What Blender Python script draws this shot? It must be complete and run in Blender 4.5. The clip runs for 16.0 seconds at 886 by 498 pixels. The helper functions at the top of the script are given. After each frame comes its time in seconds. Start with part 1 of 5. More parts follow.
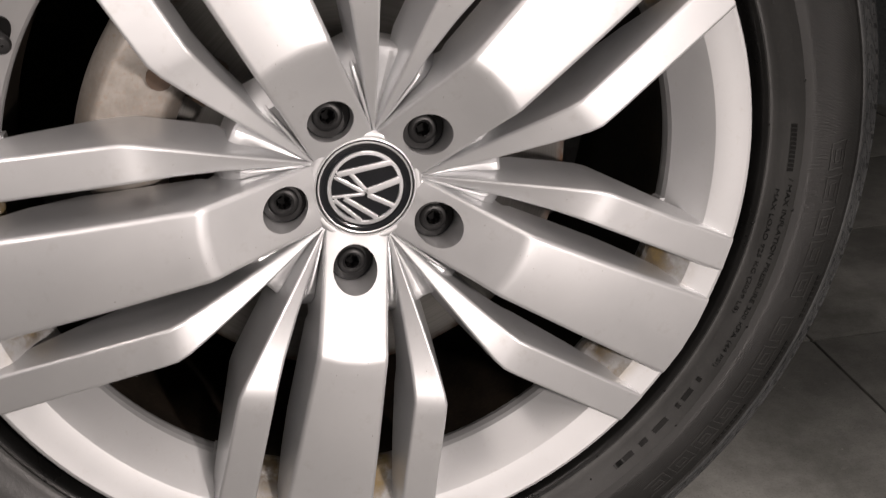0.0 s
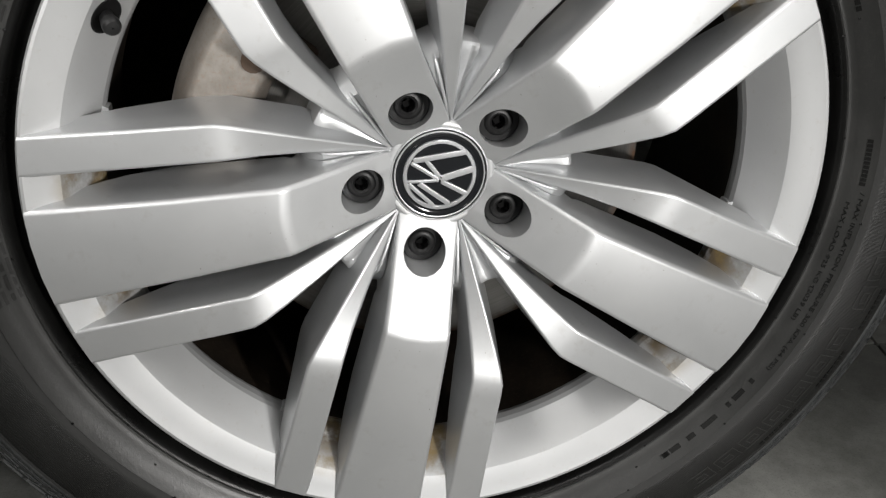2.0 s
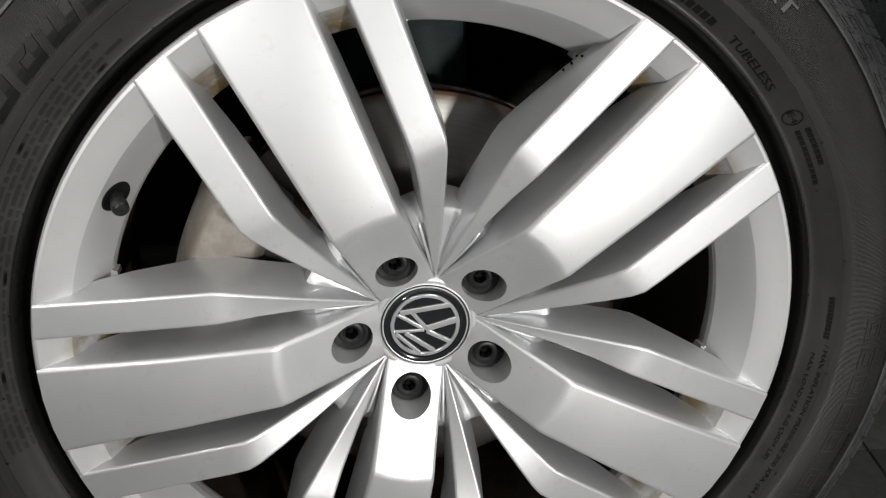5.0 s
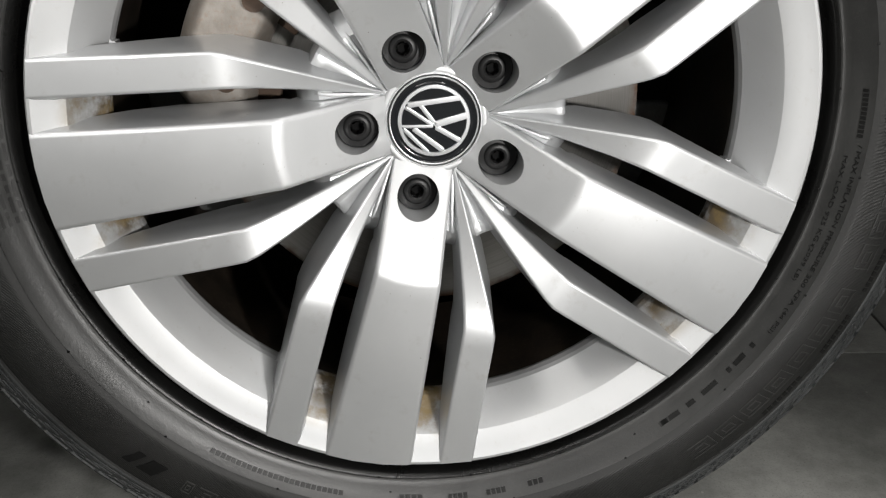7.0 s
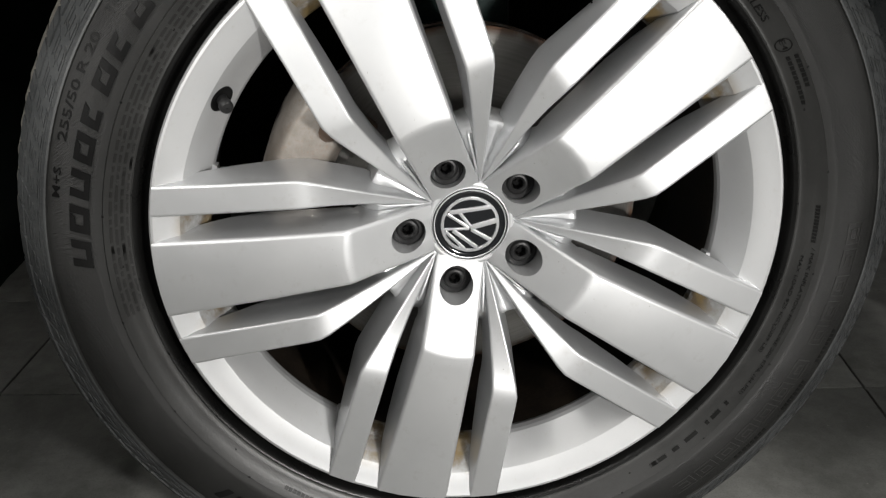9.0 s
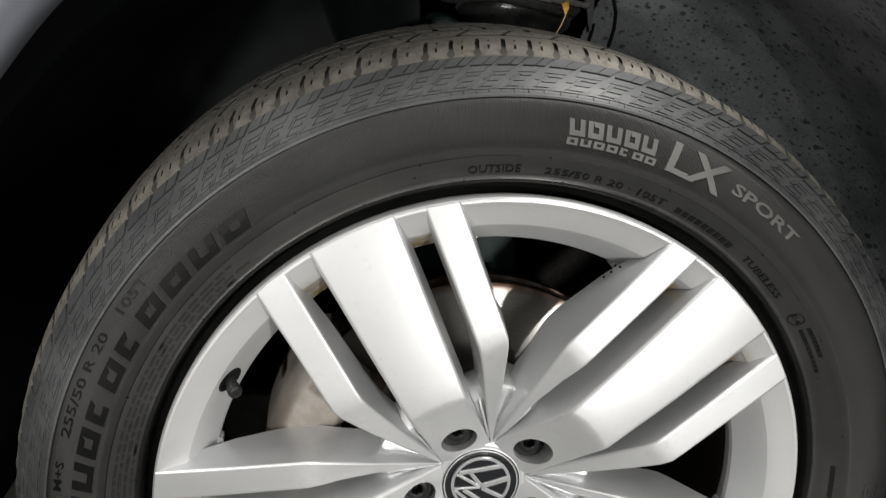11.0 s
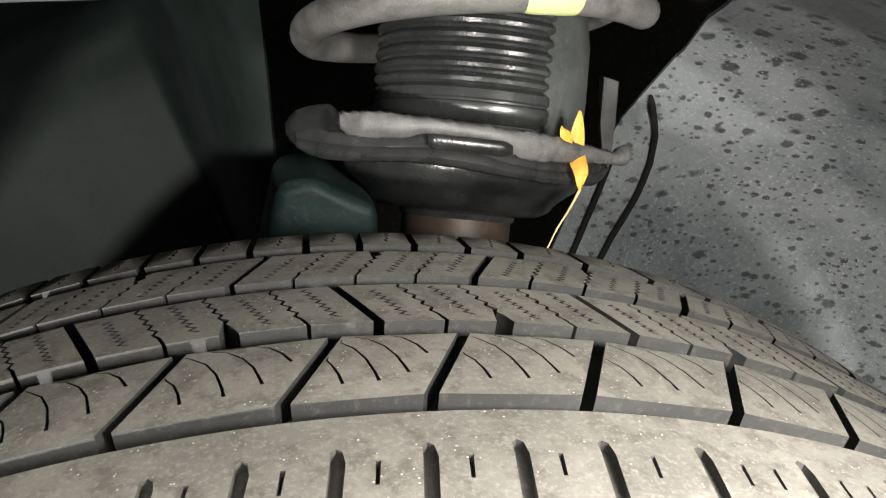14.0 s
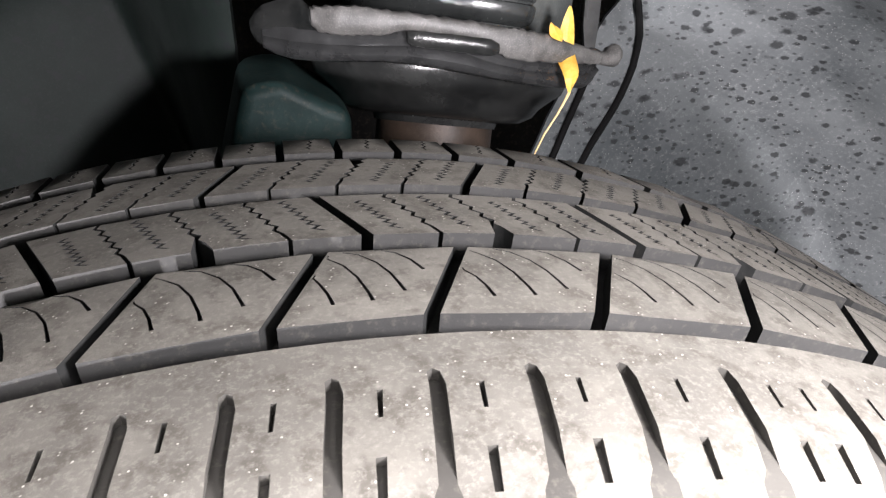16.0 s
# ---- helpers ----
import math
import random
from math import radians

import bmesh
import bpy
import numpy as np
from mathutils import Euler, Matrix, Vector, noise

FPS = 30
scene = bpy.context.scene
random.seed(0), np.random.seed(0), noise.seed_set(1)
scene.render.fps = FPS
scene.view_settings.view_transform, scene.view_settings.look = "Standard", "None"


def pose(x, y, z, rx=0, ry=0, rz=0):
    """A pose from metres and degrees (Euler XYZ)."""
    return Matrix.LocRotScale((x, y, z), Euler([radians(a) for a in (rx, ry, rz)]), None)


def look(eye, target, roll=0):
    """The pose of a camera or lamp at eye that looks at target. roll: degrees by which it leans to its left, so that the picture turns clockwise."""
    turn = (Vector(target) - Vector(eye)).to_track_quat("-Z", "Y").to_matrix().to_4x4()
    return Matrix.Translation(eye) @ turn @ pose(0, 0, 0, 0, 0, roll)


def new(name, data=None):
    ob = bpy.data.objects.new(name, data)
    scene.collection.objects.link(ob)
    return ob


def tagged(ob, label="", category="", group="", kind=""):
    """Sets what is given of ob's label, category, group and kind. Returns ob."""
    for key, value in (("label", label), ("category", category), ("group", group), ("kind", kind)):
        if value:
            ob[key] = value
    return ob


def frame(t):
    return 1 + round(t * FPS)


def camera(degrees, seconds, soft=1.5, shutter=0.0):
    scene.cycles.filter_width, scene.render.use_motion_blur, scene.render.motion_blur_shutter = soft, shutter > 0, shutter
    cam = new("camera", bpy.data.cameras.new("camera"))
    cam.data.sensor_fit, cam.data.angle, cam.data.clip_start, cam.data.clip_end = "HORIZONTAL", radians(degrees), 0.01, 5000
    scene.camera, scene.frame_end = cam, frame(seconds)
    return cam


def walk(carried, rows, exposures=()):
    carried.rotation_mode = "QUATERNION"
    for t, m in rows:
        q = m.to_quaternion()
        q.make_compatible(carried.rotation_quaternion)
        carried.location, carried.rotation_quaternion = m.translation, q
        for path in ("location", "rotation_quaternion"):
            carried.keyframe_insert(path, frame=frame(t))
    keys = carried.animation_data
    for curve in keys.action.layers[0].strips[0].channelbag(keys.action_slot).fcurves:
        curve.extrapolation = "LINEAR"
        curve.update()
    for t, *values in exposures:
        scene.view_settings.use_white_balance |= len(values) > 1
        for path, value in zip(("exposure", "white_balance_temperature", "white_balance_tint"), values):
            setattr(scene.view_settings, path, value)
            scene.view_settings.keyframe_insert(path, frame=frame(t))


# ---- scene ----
cam = camera(53.25, 16.0, soft=1.2, shutter=0.2)
ROWS = [
    (0.00, -0.0823, -0.5607, 0.5766, 65.72, 3.84, -14.99),
    (0.50, -0.0835, -0.5561, 0.5499, 63.76, 1.66, -13.11),
    (1.00, -0.0828, -0.5586, 0.5544, 63.39, 0.78, -12.61),
    (1.50, -0.0730, -0.5658, 0.5810, 63.01, 1.35, -10.69),
    (2.00, -0.0820, -0.5744, 0.6082, 63.06, 1.99, -9.08),
    (2.50, -0.0756, -0.5862, 0.6514, 62.70, 2.06, -8.66),
    (3.00, -0.0686, -0.5878, 0.6788, 62.08, 2.36, -7.83),
    (3.50, -0.0624, -0.5867, 0.7151, 62.19, 2.28, -7.51),
    (3.70, -0.0520, -0.5871, 0.7355, 61.98, 3.00, -6.95),
    (4.22, -0.0493, -0.5865, 0.7438, 63.05, 2.95, -6.97),
    (4.75, -0.0498, -0.5825, 0.7208, 64.72, 2.54, -7.30),
    (5.28, -0.0506, -0.5804, 0.6782, 66.37, 2.10, -7.59),
    (5.80, -0.0491, -0.5854, 0.6278, 67.32, 2.00, -7.46),
    (6.00, -0.0427, -0.5884, 0.5991, 67.11, 1.95, -6.87),
    (6.50, -0.0371, -0.6066, 0.5497, 67.68, 2.04, -5.86),
    (7.00, -0.0455, -0.6232, 0.5273, 67.70, 2.21, -5.28),
    (7.50, -0.0608, -0.6436, 0.5180, 68.69, 2.07, -5.41),
    (8.00, -0.0723, -0.6793, 0.5537, 68.41, 2.03, -5.32),
    (8.20, -0.0758, -0.6937, 0.5836, 67.55, 2.07, -5.39),
    (8.72, -0.0839, -0.7196, 0.6367, 66.79, 1.86, -5.44),
    (9.25, -0.0895, -0.7281, 0.6972, 66.49, 1.59, -5.81),
    (9.78, -0.0941, -0.7200, 0.7521, 66.85, 1.36, -6.34),
    (10.30, -0.0996, -0.6959, 0.7884, 68.08, 1.31, -6.87),
    (10.50, -0.1014, -0.6854, 0.8010, 68.79, 1.42, -7.20),
    (11.00, -0.1032, -0.6491, 0.8239, 70.46, 1.51, -7.13),
    (11.50, -0.1200, -0.5898, 0.8388, 72.02, 1.50, -7.93),
    (12.00, -0.1285, -0.4986, 0.8307, 72.79, 1.17, -9.04),
    (12.50, -0.0845, -0.3399, 0.8592, 72.24, 0.70, -10.26),
    (13.00, -0.0340, -0.2321, 0.8747, 72.43, 0.75, -10.75),
    (13.50, -0.0076, -0.1828, 0.8770, 71.76, 0.58, -10.31),
    (14.00, -0.0035, -0.1396, 0.8539, 69.82, 0.47, -10.86),
    (14.50, -0.0007, -0.1246, 0.8524, 67.34, -0.00, -11.97),
    (15.00, 0.0016, -0.1174, 0.8509, 65.84, 0.06, -12.55),
    (15.50, 0.0010, -0.1159, 0.8484, 64.98, -0.05, -13.07),
    (16.00, -0.0085, -0.1185, 0.8454, 64.05, -0.09, -13.50),
]
EXPOSURES = [(0.0, -0.02, 7050, 20), (0.5, 0.0, 6700, 11), (1.0, 0.0, 6500, 10), (2.0, -0.05, 6500, 10), (3.0, -0.2, 6500, 10), (3.6, -0.23, 6500, 10), (6.0, 0.06, 6500, 10), (8.0, 0.1, 6500, 10), (10.0, 0.06, 6550, 10), (10.5, 0.1, 6550, 10), (11.5, 0.32, 6600, 10), (12.0, 0.62, 6650, 10), (12.5, 1.45, 6600, 7), (13.0, 1.96, 6700, 7), (13.5, 2.1, 6650, 7), (13.8, 2.3, 6650, 8), (14.0, 2.44, 6700, 10), (14.5, 2.52, 6600, 10), (15.0, 2.55, 6350, 12), (16.0, 2.65, 6300, 18)]
LAMP_GLOW = 3.0
LAMPS = (((-1.3, -1.5, 3.14), 90, 2.4, 29), ((1.3, -1.5, 3.14), 90, 2.4, 36), ((0.0, -2.6, 3.14), 0, 2.4, 9))
TORCH_FILLS = (((0.31, -0.82, 0.45), (0.05, 0.0, 0.29), 0.03, 70, 27.0), ((-0.45, -0.80, 0.76), (-0.25, -0.03, 0.65), 0.02, 48, 25.0), ((0.140, -0.130, 0.828), (0.13, 0.16, 0.74), 0.030, 160, 2.15))
walk(cam, [(t, pose(x, y, z, rx, ry, rz)) for t, x, y, z, rx, ry, rz in ROWS], EXPOSURES)

# ---- light ----
world = bpy.data.worlds.new("workshop_air")
scene.world = world
world.use_nodes = True
world.node_tree.nodes["Background"].inputs[0].default_value = (0.8, 0.9, 1.0, 1)
world.node_tree.nodes["Background"].inputs[1].default_value = 0.06


# ---- materials ----
class Mat:
    """A small node-graph writer round one Principled surface."""

    def __init__(self, name, rough=0.5, metal=0.0, color=(0.5, 0.5, 0.5), **sockets):
        self.m = bpy.data.materials.new(name)
        self.m.use_nodes = True
        self.t = self.m.node_tree
        self.s = self.t.nodes["Principled BSDF"]
        self.s.inputs["Roughness"].default_value = rough
        self.s.inputs["Metallic"].default_value = metal
        self.s.inputs["Base Color"].default_value = (*color, 1)
        for key, value in sockets.items():
            self.s.inputs[key.replace("_", " ")].default_value = value

    def node(self, kind, **props):
        n = self.t.nodes.new(kind)
        for key, value in props.items():
            if key == "op":
                n.operation = value
            elif key == "blend":
                n.data_type, n.blend_type = "RGBA", value
        return n

    def put(self, value, socket):
        if isinstance(value, (int, float)):
            socket.default_value = value
        elif isinstance(value, tuple):
            socket.default_value = (*value, 1) if len(value) == 3 and len(socket.default_value) == 4 else value
        else:
            self.t.links.new(value, socket)

    def math(self, op, a, b=0.0, c=None, clamp=False):
        n = self.node("ShaderNodeMath", op=op)
        n.use_clamp = clamp
        self.put(a, n.inputs[0])
        self.put(b, n.inputs[1])
        if c is not None:
            self.put(c, n.inputs[2])
        return n.outputs[0]

    def ramp(self, a, lo, hi, to_lo=0.0, to_hi=1.0):
        n = self.node("ShaderNodeMapRange")
        n.interpolation_type = "SMOOTHSTEP"
        for value, k in ((a, 0), (lo, 1), (hi, 2), (to_lo, 3), (to_hi, 4)):
            self.put(value, n.inputs[k])
        return n.outputs[0]

    def coords(self, scale=1.0, kind="Object"):
        n = self.node("ShaderNodeTexCoord")
        if scale == 1.0:
            return n.outputs[kind]
        m = self.node("ShaderNodeMapping")
        self.put(n.outputs[kind], m.inputs[0])
        m.inputs[3].default_value = scale if isinstance(scale, tuple) else (scale,) * 3
        return m.outputs[0]

    def noise(self, scale, detail=4.0, rough=0.55, co=None):
        n = self.node("ShaderNodeTexNoise")
        self.put(co if co is not None else self.coords(), n.inputs["Vector"])
        n.inputs["Scale"].default_value, n.inputs["Detail"].default_value, n.inputs["Roughness"].default_value = scale, detail, rough
        return n.outputs["Fac"]

    def cells(self, scale, co=None, feature="F1"):
        n = self.node("ShaderNodeTexVoronoi")
        n.feature = feature
        self.put(co if co is not None else self.coords(), n.inputs["Vector"])
        n.inputs["Scale"].default_value = scale
        return n

    def mix(self, fac, a, b, blend="MIX"):
        n = self.node("ShaderNodeMix", blend=blend)
        self.put(fac, n.inputs[0])
        self.put(a, n.inputs[6])
        self.put(b, n.inputs[7])
        return n.outputs[2]

    def polar(self):
        """Angle about the object's y axis in degrees, and the radius."""
        n = self.node("ShaderNodeSeparateXYZ")
        self.put(self.coords(), n.inputs[0])
        x, y, z = n.outputs
        ang = self.math("MULTIPLY", self.math("ARCTAN2", z, x), 57.29578)
        rad = self.math("SQRT", self.math("ADD", self.math("MULTIPLY", x, x), self.math("MULTIPLY", z, z)))
        return ang, rad, y

    def random(self):
        return self.node("ShaderNodeObjectInfo").outputs["Random"]

    def color(self, value):
        self.put(value, self.s.inputs["Base Color"])

    def rough(self, value):
        self.put(value, self.s.inputs["Roughness"])

    def bump(self, height, strength=0.3, distance=0.001):
        n = self.node("ShaderNodeBump")
        self.put(height, n.inputs["Height"])
        n.inputs["Strength"].default_value, n.inputs["Distance"].default_value = strength, distance
        self.t.links.new(n.outputs[0], self.s.inputs["Normal"])


def silver_paint():
    a = Mat("silver_alloy_lacquer", 0.45, 0.71, (0.60, 0.61, 0.62), Coat_Weight=0.7, Coat_Roughness=0.08)
    film = a.noise(9.0, 5.0)
    dust = a.noise(70.0, 6.0, 0.7)
    spot = a.cells(120.0).outputs["Distance"]
    c = a.mix(a.ramp(film, 0.35, 0.7), (0.57, 0.58, 0.59), (0.625, 0.633, 0.641))
    c = a.mix(a.math("MULTIPLY", a.ramp(dust, 0.55, 0.75), 0.22), c, (0.38, 0.36, 0.33))
    c = a.mix(a.math("MULTIPLY", a.ramp(spot, 0.055, 0.03), a.ramp(film, 0.52, 0.62)), c, (0.25, 0.24, 0.22))
    a.color(c)
    a.rough(a.math("ADD", 0.42, a.math("MULTIPLY", dust, 0.12)))
    a.bump(a.noise(2600.0, 2.0), 0.05, 0.0002)
    return a.m


def rim_paint():
    """The same lacquer with baked brake dust in the slot pockets."""
    a = Mat("silver_lacquer_with_brake_dust", 0.36, 0.7, (0.6, 0.6, 0.6), Coat_Weight=0.3, Coat_Roughness=0.22)
    ang, rad, y = a.polar()
    rel = a.math("WRAP", a.math("SUBTRACT", ang, SPOKE_0 + 1.2), 36.0, -36.0)
    off = a.math("ABSOLUTE", a.math("SUBTRACT", a.math("ABSOLUTE", rel), 10.3))
    grime = a.noise(52.0, 4.0, 0.6)
    base = a.mix(a.ramp(a.noise(10.0), 0.35, 0.7), (0.50, 0.508, 0.514), (0.555, 0.56, 0.565))
    stain = a.math("MULTIPLY", a.ramp(off, 3.6, 1.2), a.math("MULTIPLY", a.ramp(rad, 0.249, 0.233), a.ramp(grime, 0.30, 0.56)))
    c = a.mix(a.math("MULTIPLY", stain, 0.95), base, (0.070, 0.045, 0.014))
    fringe = a.math("MULTIPLY", a.ramp(off, 4.8, 2.2), a.math("MULTIPLY", a.ramp(rad, 0.258, 0.238), a.ramp(a.noise(38.0, 5.0, 0.65), 0.40, 0.62)))
    c = a.mix(a.math("MULTIPLY", fringe, 0.85), c, (0.22, 0.150, 0.052))
    film = a.math("MULTIPLY", a.ramp(a.noise(160.0, 5.0, 0.75), 0.55, 0.8), 0.3)
    a.color(a.mix(film, c, (0.36, 0.33, 0.28)))
    a.rough(a.math("ADD", 0.52, a.math("MULTIPLY", stain, 0.35)))
    metal = a.math("MULTIPLY", a.math("SUBTRACT", 1.0, stain), 0.6)
    a.put(metal, a.s.inputs["Metallic"])
    a.bump(grime, 0.08, 0.0005)
    return a.m


def rubber(name, dark, light, rough, dust, lines=False, spec=0.65):
    a = Mat(name, rough, 0.0, dark, Specular_IOR_Level=spec)
    big = a.noise(14.0, 5.0, 0.6)
    fine = a.noise(420.0, 4.0, 0.7)
    c = a.mix(a.ramp(big, 0.35, 0.68), dark, light)
    c = a.mix(a.math("MULTIPLY", a.ramp(fine, 0.5, 0.75), dust), c, (0.20, 0.185, 0.15))
    a.color(c)
    a.rough(a.math("ADD", rough - 0.08, a.math("MULTIPLY", big, 0.18)))
    if lines:
        ang, rad, y = a.polar()
        wave = a.math("SINE", a.math("MULTIPLY", ang, 34.0))
        band = a.math("MULTIPLY", a.ramp(rad, 0.308, 0.314), a.ramp(rad, 0.346, 0.341))
        a.bump(a.math("ADD", a.math("MULTIPLY", a.math("MULTIPLY", wave, band), 0.6), a.math("MULTIPLY", fine, 0.5)), 0.7, 0.0004)
    else:
        a.bump(fine, 0.25, 0.0006)
    return a.m


def tread_rubber():
    a = Mat("dusty_tread_rubber", 0.75, 0.0, (0.1, 0.09, 0.08), Specular_IOR_Level=0.35)
    big = a.noise(26.0, 5.0, 0.65)
    fine = a.noise(700.0, 5.0, 0.75)
    blot = a.noise(130.0, 4.0, 0.6)
    grit_glint = a.cells(520.0).outputs["Distance"]
    c = a.mix(a.ramp(big, 0.3, 0.7), (0.088, 0.083, 0.072), (0.150, 0.141, 0.122))
    c = a.mix(a.math("MULTIPLY", a.ramp(blot, 0.46, 0.64), 0.7), c, (0.060, 0.054, 0.044))
    c = a.mix(a.math("MULTIPLY", a.ramp(fine, 0.45, 0.72), 0.7), c, (0.20, 0.189, 0.166))
    # Pale specks: white grit, with its glints painted into the colour.
    c = a.mix(a.math("MULTIPLY", a.ramp(grit_glint, 0.17, 0.09), a.ramp(blot, 0.50, 0.58)), c, (0.40, 0.385, 0.345))
    a.color(c)
    a.rough(a.math("ADD", 0.6, a.math("MULTIPLY", fine, 0.3)))
    a.bump(a.math("ADD", fine, a.math("MULTIPLY", blot, 1.4)), 0.32, 0.0007)
    return a.m


def plastic_liner(name="black_fibre_liner", low=(0.060, 0.068, 0.071), high=(0.136, 0.146, 0.149), dust=0.5, spec=0.5):
    a = Mat(name, 0.55, 0.0, (0.05, 0.052, 0.055), Specular_IOR_Level=spec)
    haze = a.noise(9.0, 6.0, 0.65)
    patch = a.noise(23.0, 3.0, 0.5)
    fine = a.noise(380.0, 5.0, 0.75)
    c = a.mix(a.ramp(haze, 0.3, 0.7), low, high)
    c = a.mix(a.math("MULTIPLY", a.ramp(fine, 0.50, 0.75), dust), c, (0.26, 0.265, 0.265))
    # splashes of several sizes, each with a ragged rim
    for scale, keep, lo, ragged, much in ((58.0, 0.60, 0.34, 0.44, 0.80), (112.0, 0.42, 0.36, 0.40, 0.80), (210.0, 0.52, 0.36, 0.34, 0.65)):
        n = a.cells(scale, a.coords((1.0, 1.0, 1.3)))
        pick = a.node("ShaderNodeSeparateXYZ")
        a.put(n.outputs["Color"], pick.inputs[0])
        size = a.math("MULTIPLY", pick.outputs[1], 0.14)
        edge = a.math("ADD", a.math("ADD", n.outputs["Distance"], size), a.math("MULTIPLY", a.math("SUBTRACT", a.noise(scale * 3.2, 3.0), 0.5), ragged))
        hit = a.math("MULTIPLY", a.ramp(edge, lo + 0.03, lo - 0.13), a.math("GREATER_THAN", a.math("ADD", pick.outputs[0], a.math("MULTIPLY", patch, 0.6)), keep + 0.25))
        c = a.mix(a.math("MULTIPLY", hit, much), c, (0.010, 0.011, 0.012))
    if dust > 0.1:
        c = a.mix(a.math("MULTIPLY", a.ramp(a.cells(420.0).outputs["Distance"], 0.16, 0.09), a.ramp(patch, 0.42, 0.6)), c, (0.30, 0.30, 0.29))
    a.color(c)
    a.rough(a.math("ADD", 0.42, a.math("MULTIPLY", haze, 0.3)))
    a.bump(fine, 0.3, 0.0006)
    return a.m


def grimy(name, dark, light, rough, metal=0.0, scale=30.0, dirt=(0.07, 0.055, 0.04), much=0.3, spec=0.5):
    a = Mat(name, rough, metal, dark, Specular_IOR_Level=spec)
    big = a.noise(scale, 6.0, 0.65)
    fine = a.noise(scale * 14, 4.0, 0.7)
    c = a.mix(a.ramp(big, 0.32, 0.68), dark, light)
    a.color(a.mix(a.math("MULTIPLY", a.ramp(fine, 0.5, 0.72), much), c, dirt))
    a.rough(a.math("ADD", rough - 0.1, a.math("MULTIPLY", big, 0.22)))
    a.bump(fine, 0.25, 0.0006)
    return a.m


def brushed_disc():
    a = Mat("turned_iron_disc", 0.34, 0.9, (0.42, 0.41, 0.39), Anisotropic=0.6)
    ang, rad, y = a.polar()
    n = a.node("ShaderNodeCombineXYZ")
    a.put(a.math("MULTIPLY", rad, 900.0), n.inputs[0])
    a.put(a.math("MULTIPLY", ang, 0.02), n.inputs[1])
    rings = a.noise(1.0, 3.0, 0.6, n.outputs[0])
    rust = a.math("MULTIPLY", a.ramp(rad, 0.158, 0.167), a.ramp(a.noise(60.0, 5.0), 0.3, 0.6))
    c = a.mix(rings, (0.17, 0.165, 0.155), (0.34, 0.33, 0.315))
    a.color(a.mix(rust, c, (0.11, 0.06, 0.035)))
    a.put(a.math("SUBTRACT", 0.9, a.math("MULTIPLY", rust, 0.7)), a.s.inputs["Metallic"])
    a.bump(rings, 0.2, 0.0003)
    return a.m


def stone_tile():
    a = Mat("grey_porcelain_tile", 0.42, 0.0, (0.2, 0.2, 0.2))
    co = a.node("ShaderNodeVectorMath", op="ADD")
    a.put(a.coords(), co.inputs[0])
    n = a.node("ShaderNodeCombineXYZ")
    a.put(a.math("MULTIPLY", a.random(), 37.0), n.inputs[0])
    a.put(n.outputs[0], co.inputs[1])
    big = a.noise(9.0, 8.0, 0.72, co.outputs[0])
    fine = a.noise(60.0, 6.0, 0.7, co.outputs[0])
    c = a.mix(a.ramp(big, 0.3, 0.7), (0.165, 0.167, 0.157), (0.33, 0.332, 0.315))
    c = a.mix(a.math("MULTIPLY", a.ramp(fine, 0.52, 0.7), 0.35), c, (0.31, 0.305, 0.285))
    c = a.mix(a.ramp(a.cells(38.0, co.outputs[0]).outputs["Distance"], 0.07, 0.03), c, (0.36, 0.355, 0.33))
    c = a.mix(a.math("MULTIPLY", a.ramp(a.noise(420.0, 4.0, 0.75, co.outputs[0]), 0.5, 0.72), 0.5), c, (0.085, 0.086, 0.082))
    a.color(c)
    a.rough(a.math("ADD", 0.32, a.math("MULTIPLY", fine, 0.25)))
    a.bump(fine, 0.12, 0.001)
    return a.m


def car_paint():
    a = Mat("light_silver_car_paint", 0.36, 0.35, (0.3, 0.31, 0.33), Coat_Weight=0.25, Coat_Roughness=0.25)
    film = a.noise(12.0, 5.0)
    dust = a.noise(240.0, 5.0, 0.75)
    speck = a.cells(95.0).outputs["Distance"]
    c = a.mix(a.ramp(film, 0.3, 0.7), (0.172, 0.182, 0.214), (0.208, 0.218, 0.250))
    c = a.mix(a.math("MULTIPLY", a.ramp(dust, 0.55, 0.75), 0.35), c, (0.26, 0.26, 0.265))
    c = a.mix(a.math("MULTIPLY", a.ramp(speck, 0.07, 0.03), a.ramp(film, 0.45, 0.6)), c, (0.11, 0.105, 0.10))
    a.color(c)
    a.rough(a.math("ADD", 0.42, a.math("MULTIPLY", dust, 0.2)))
    return a.m


def plain(name, color, rough, metal=0.0, spread=0.25, scale=40.0, **sockets):
    a = Mat(name, rough, metal, color, **sockets)
    k = a.noise(scale, 4.0, 0.6)
    lo = tuple(c * (1 - spread) for c in color)
    hi = tuple(min(1.0, c * (1 + spread)) for c in color)
    a.color(a.mix(k, lo, hi))
    a.rough(a.math("ADD", rough - 0.05, a.math("MULTIPLY", k, 0.1)))
    return a.m


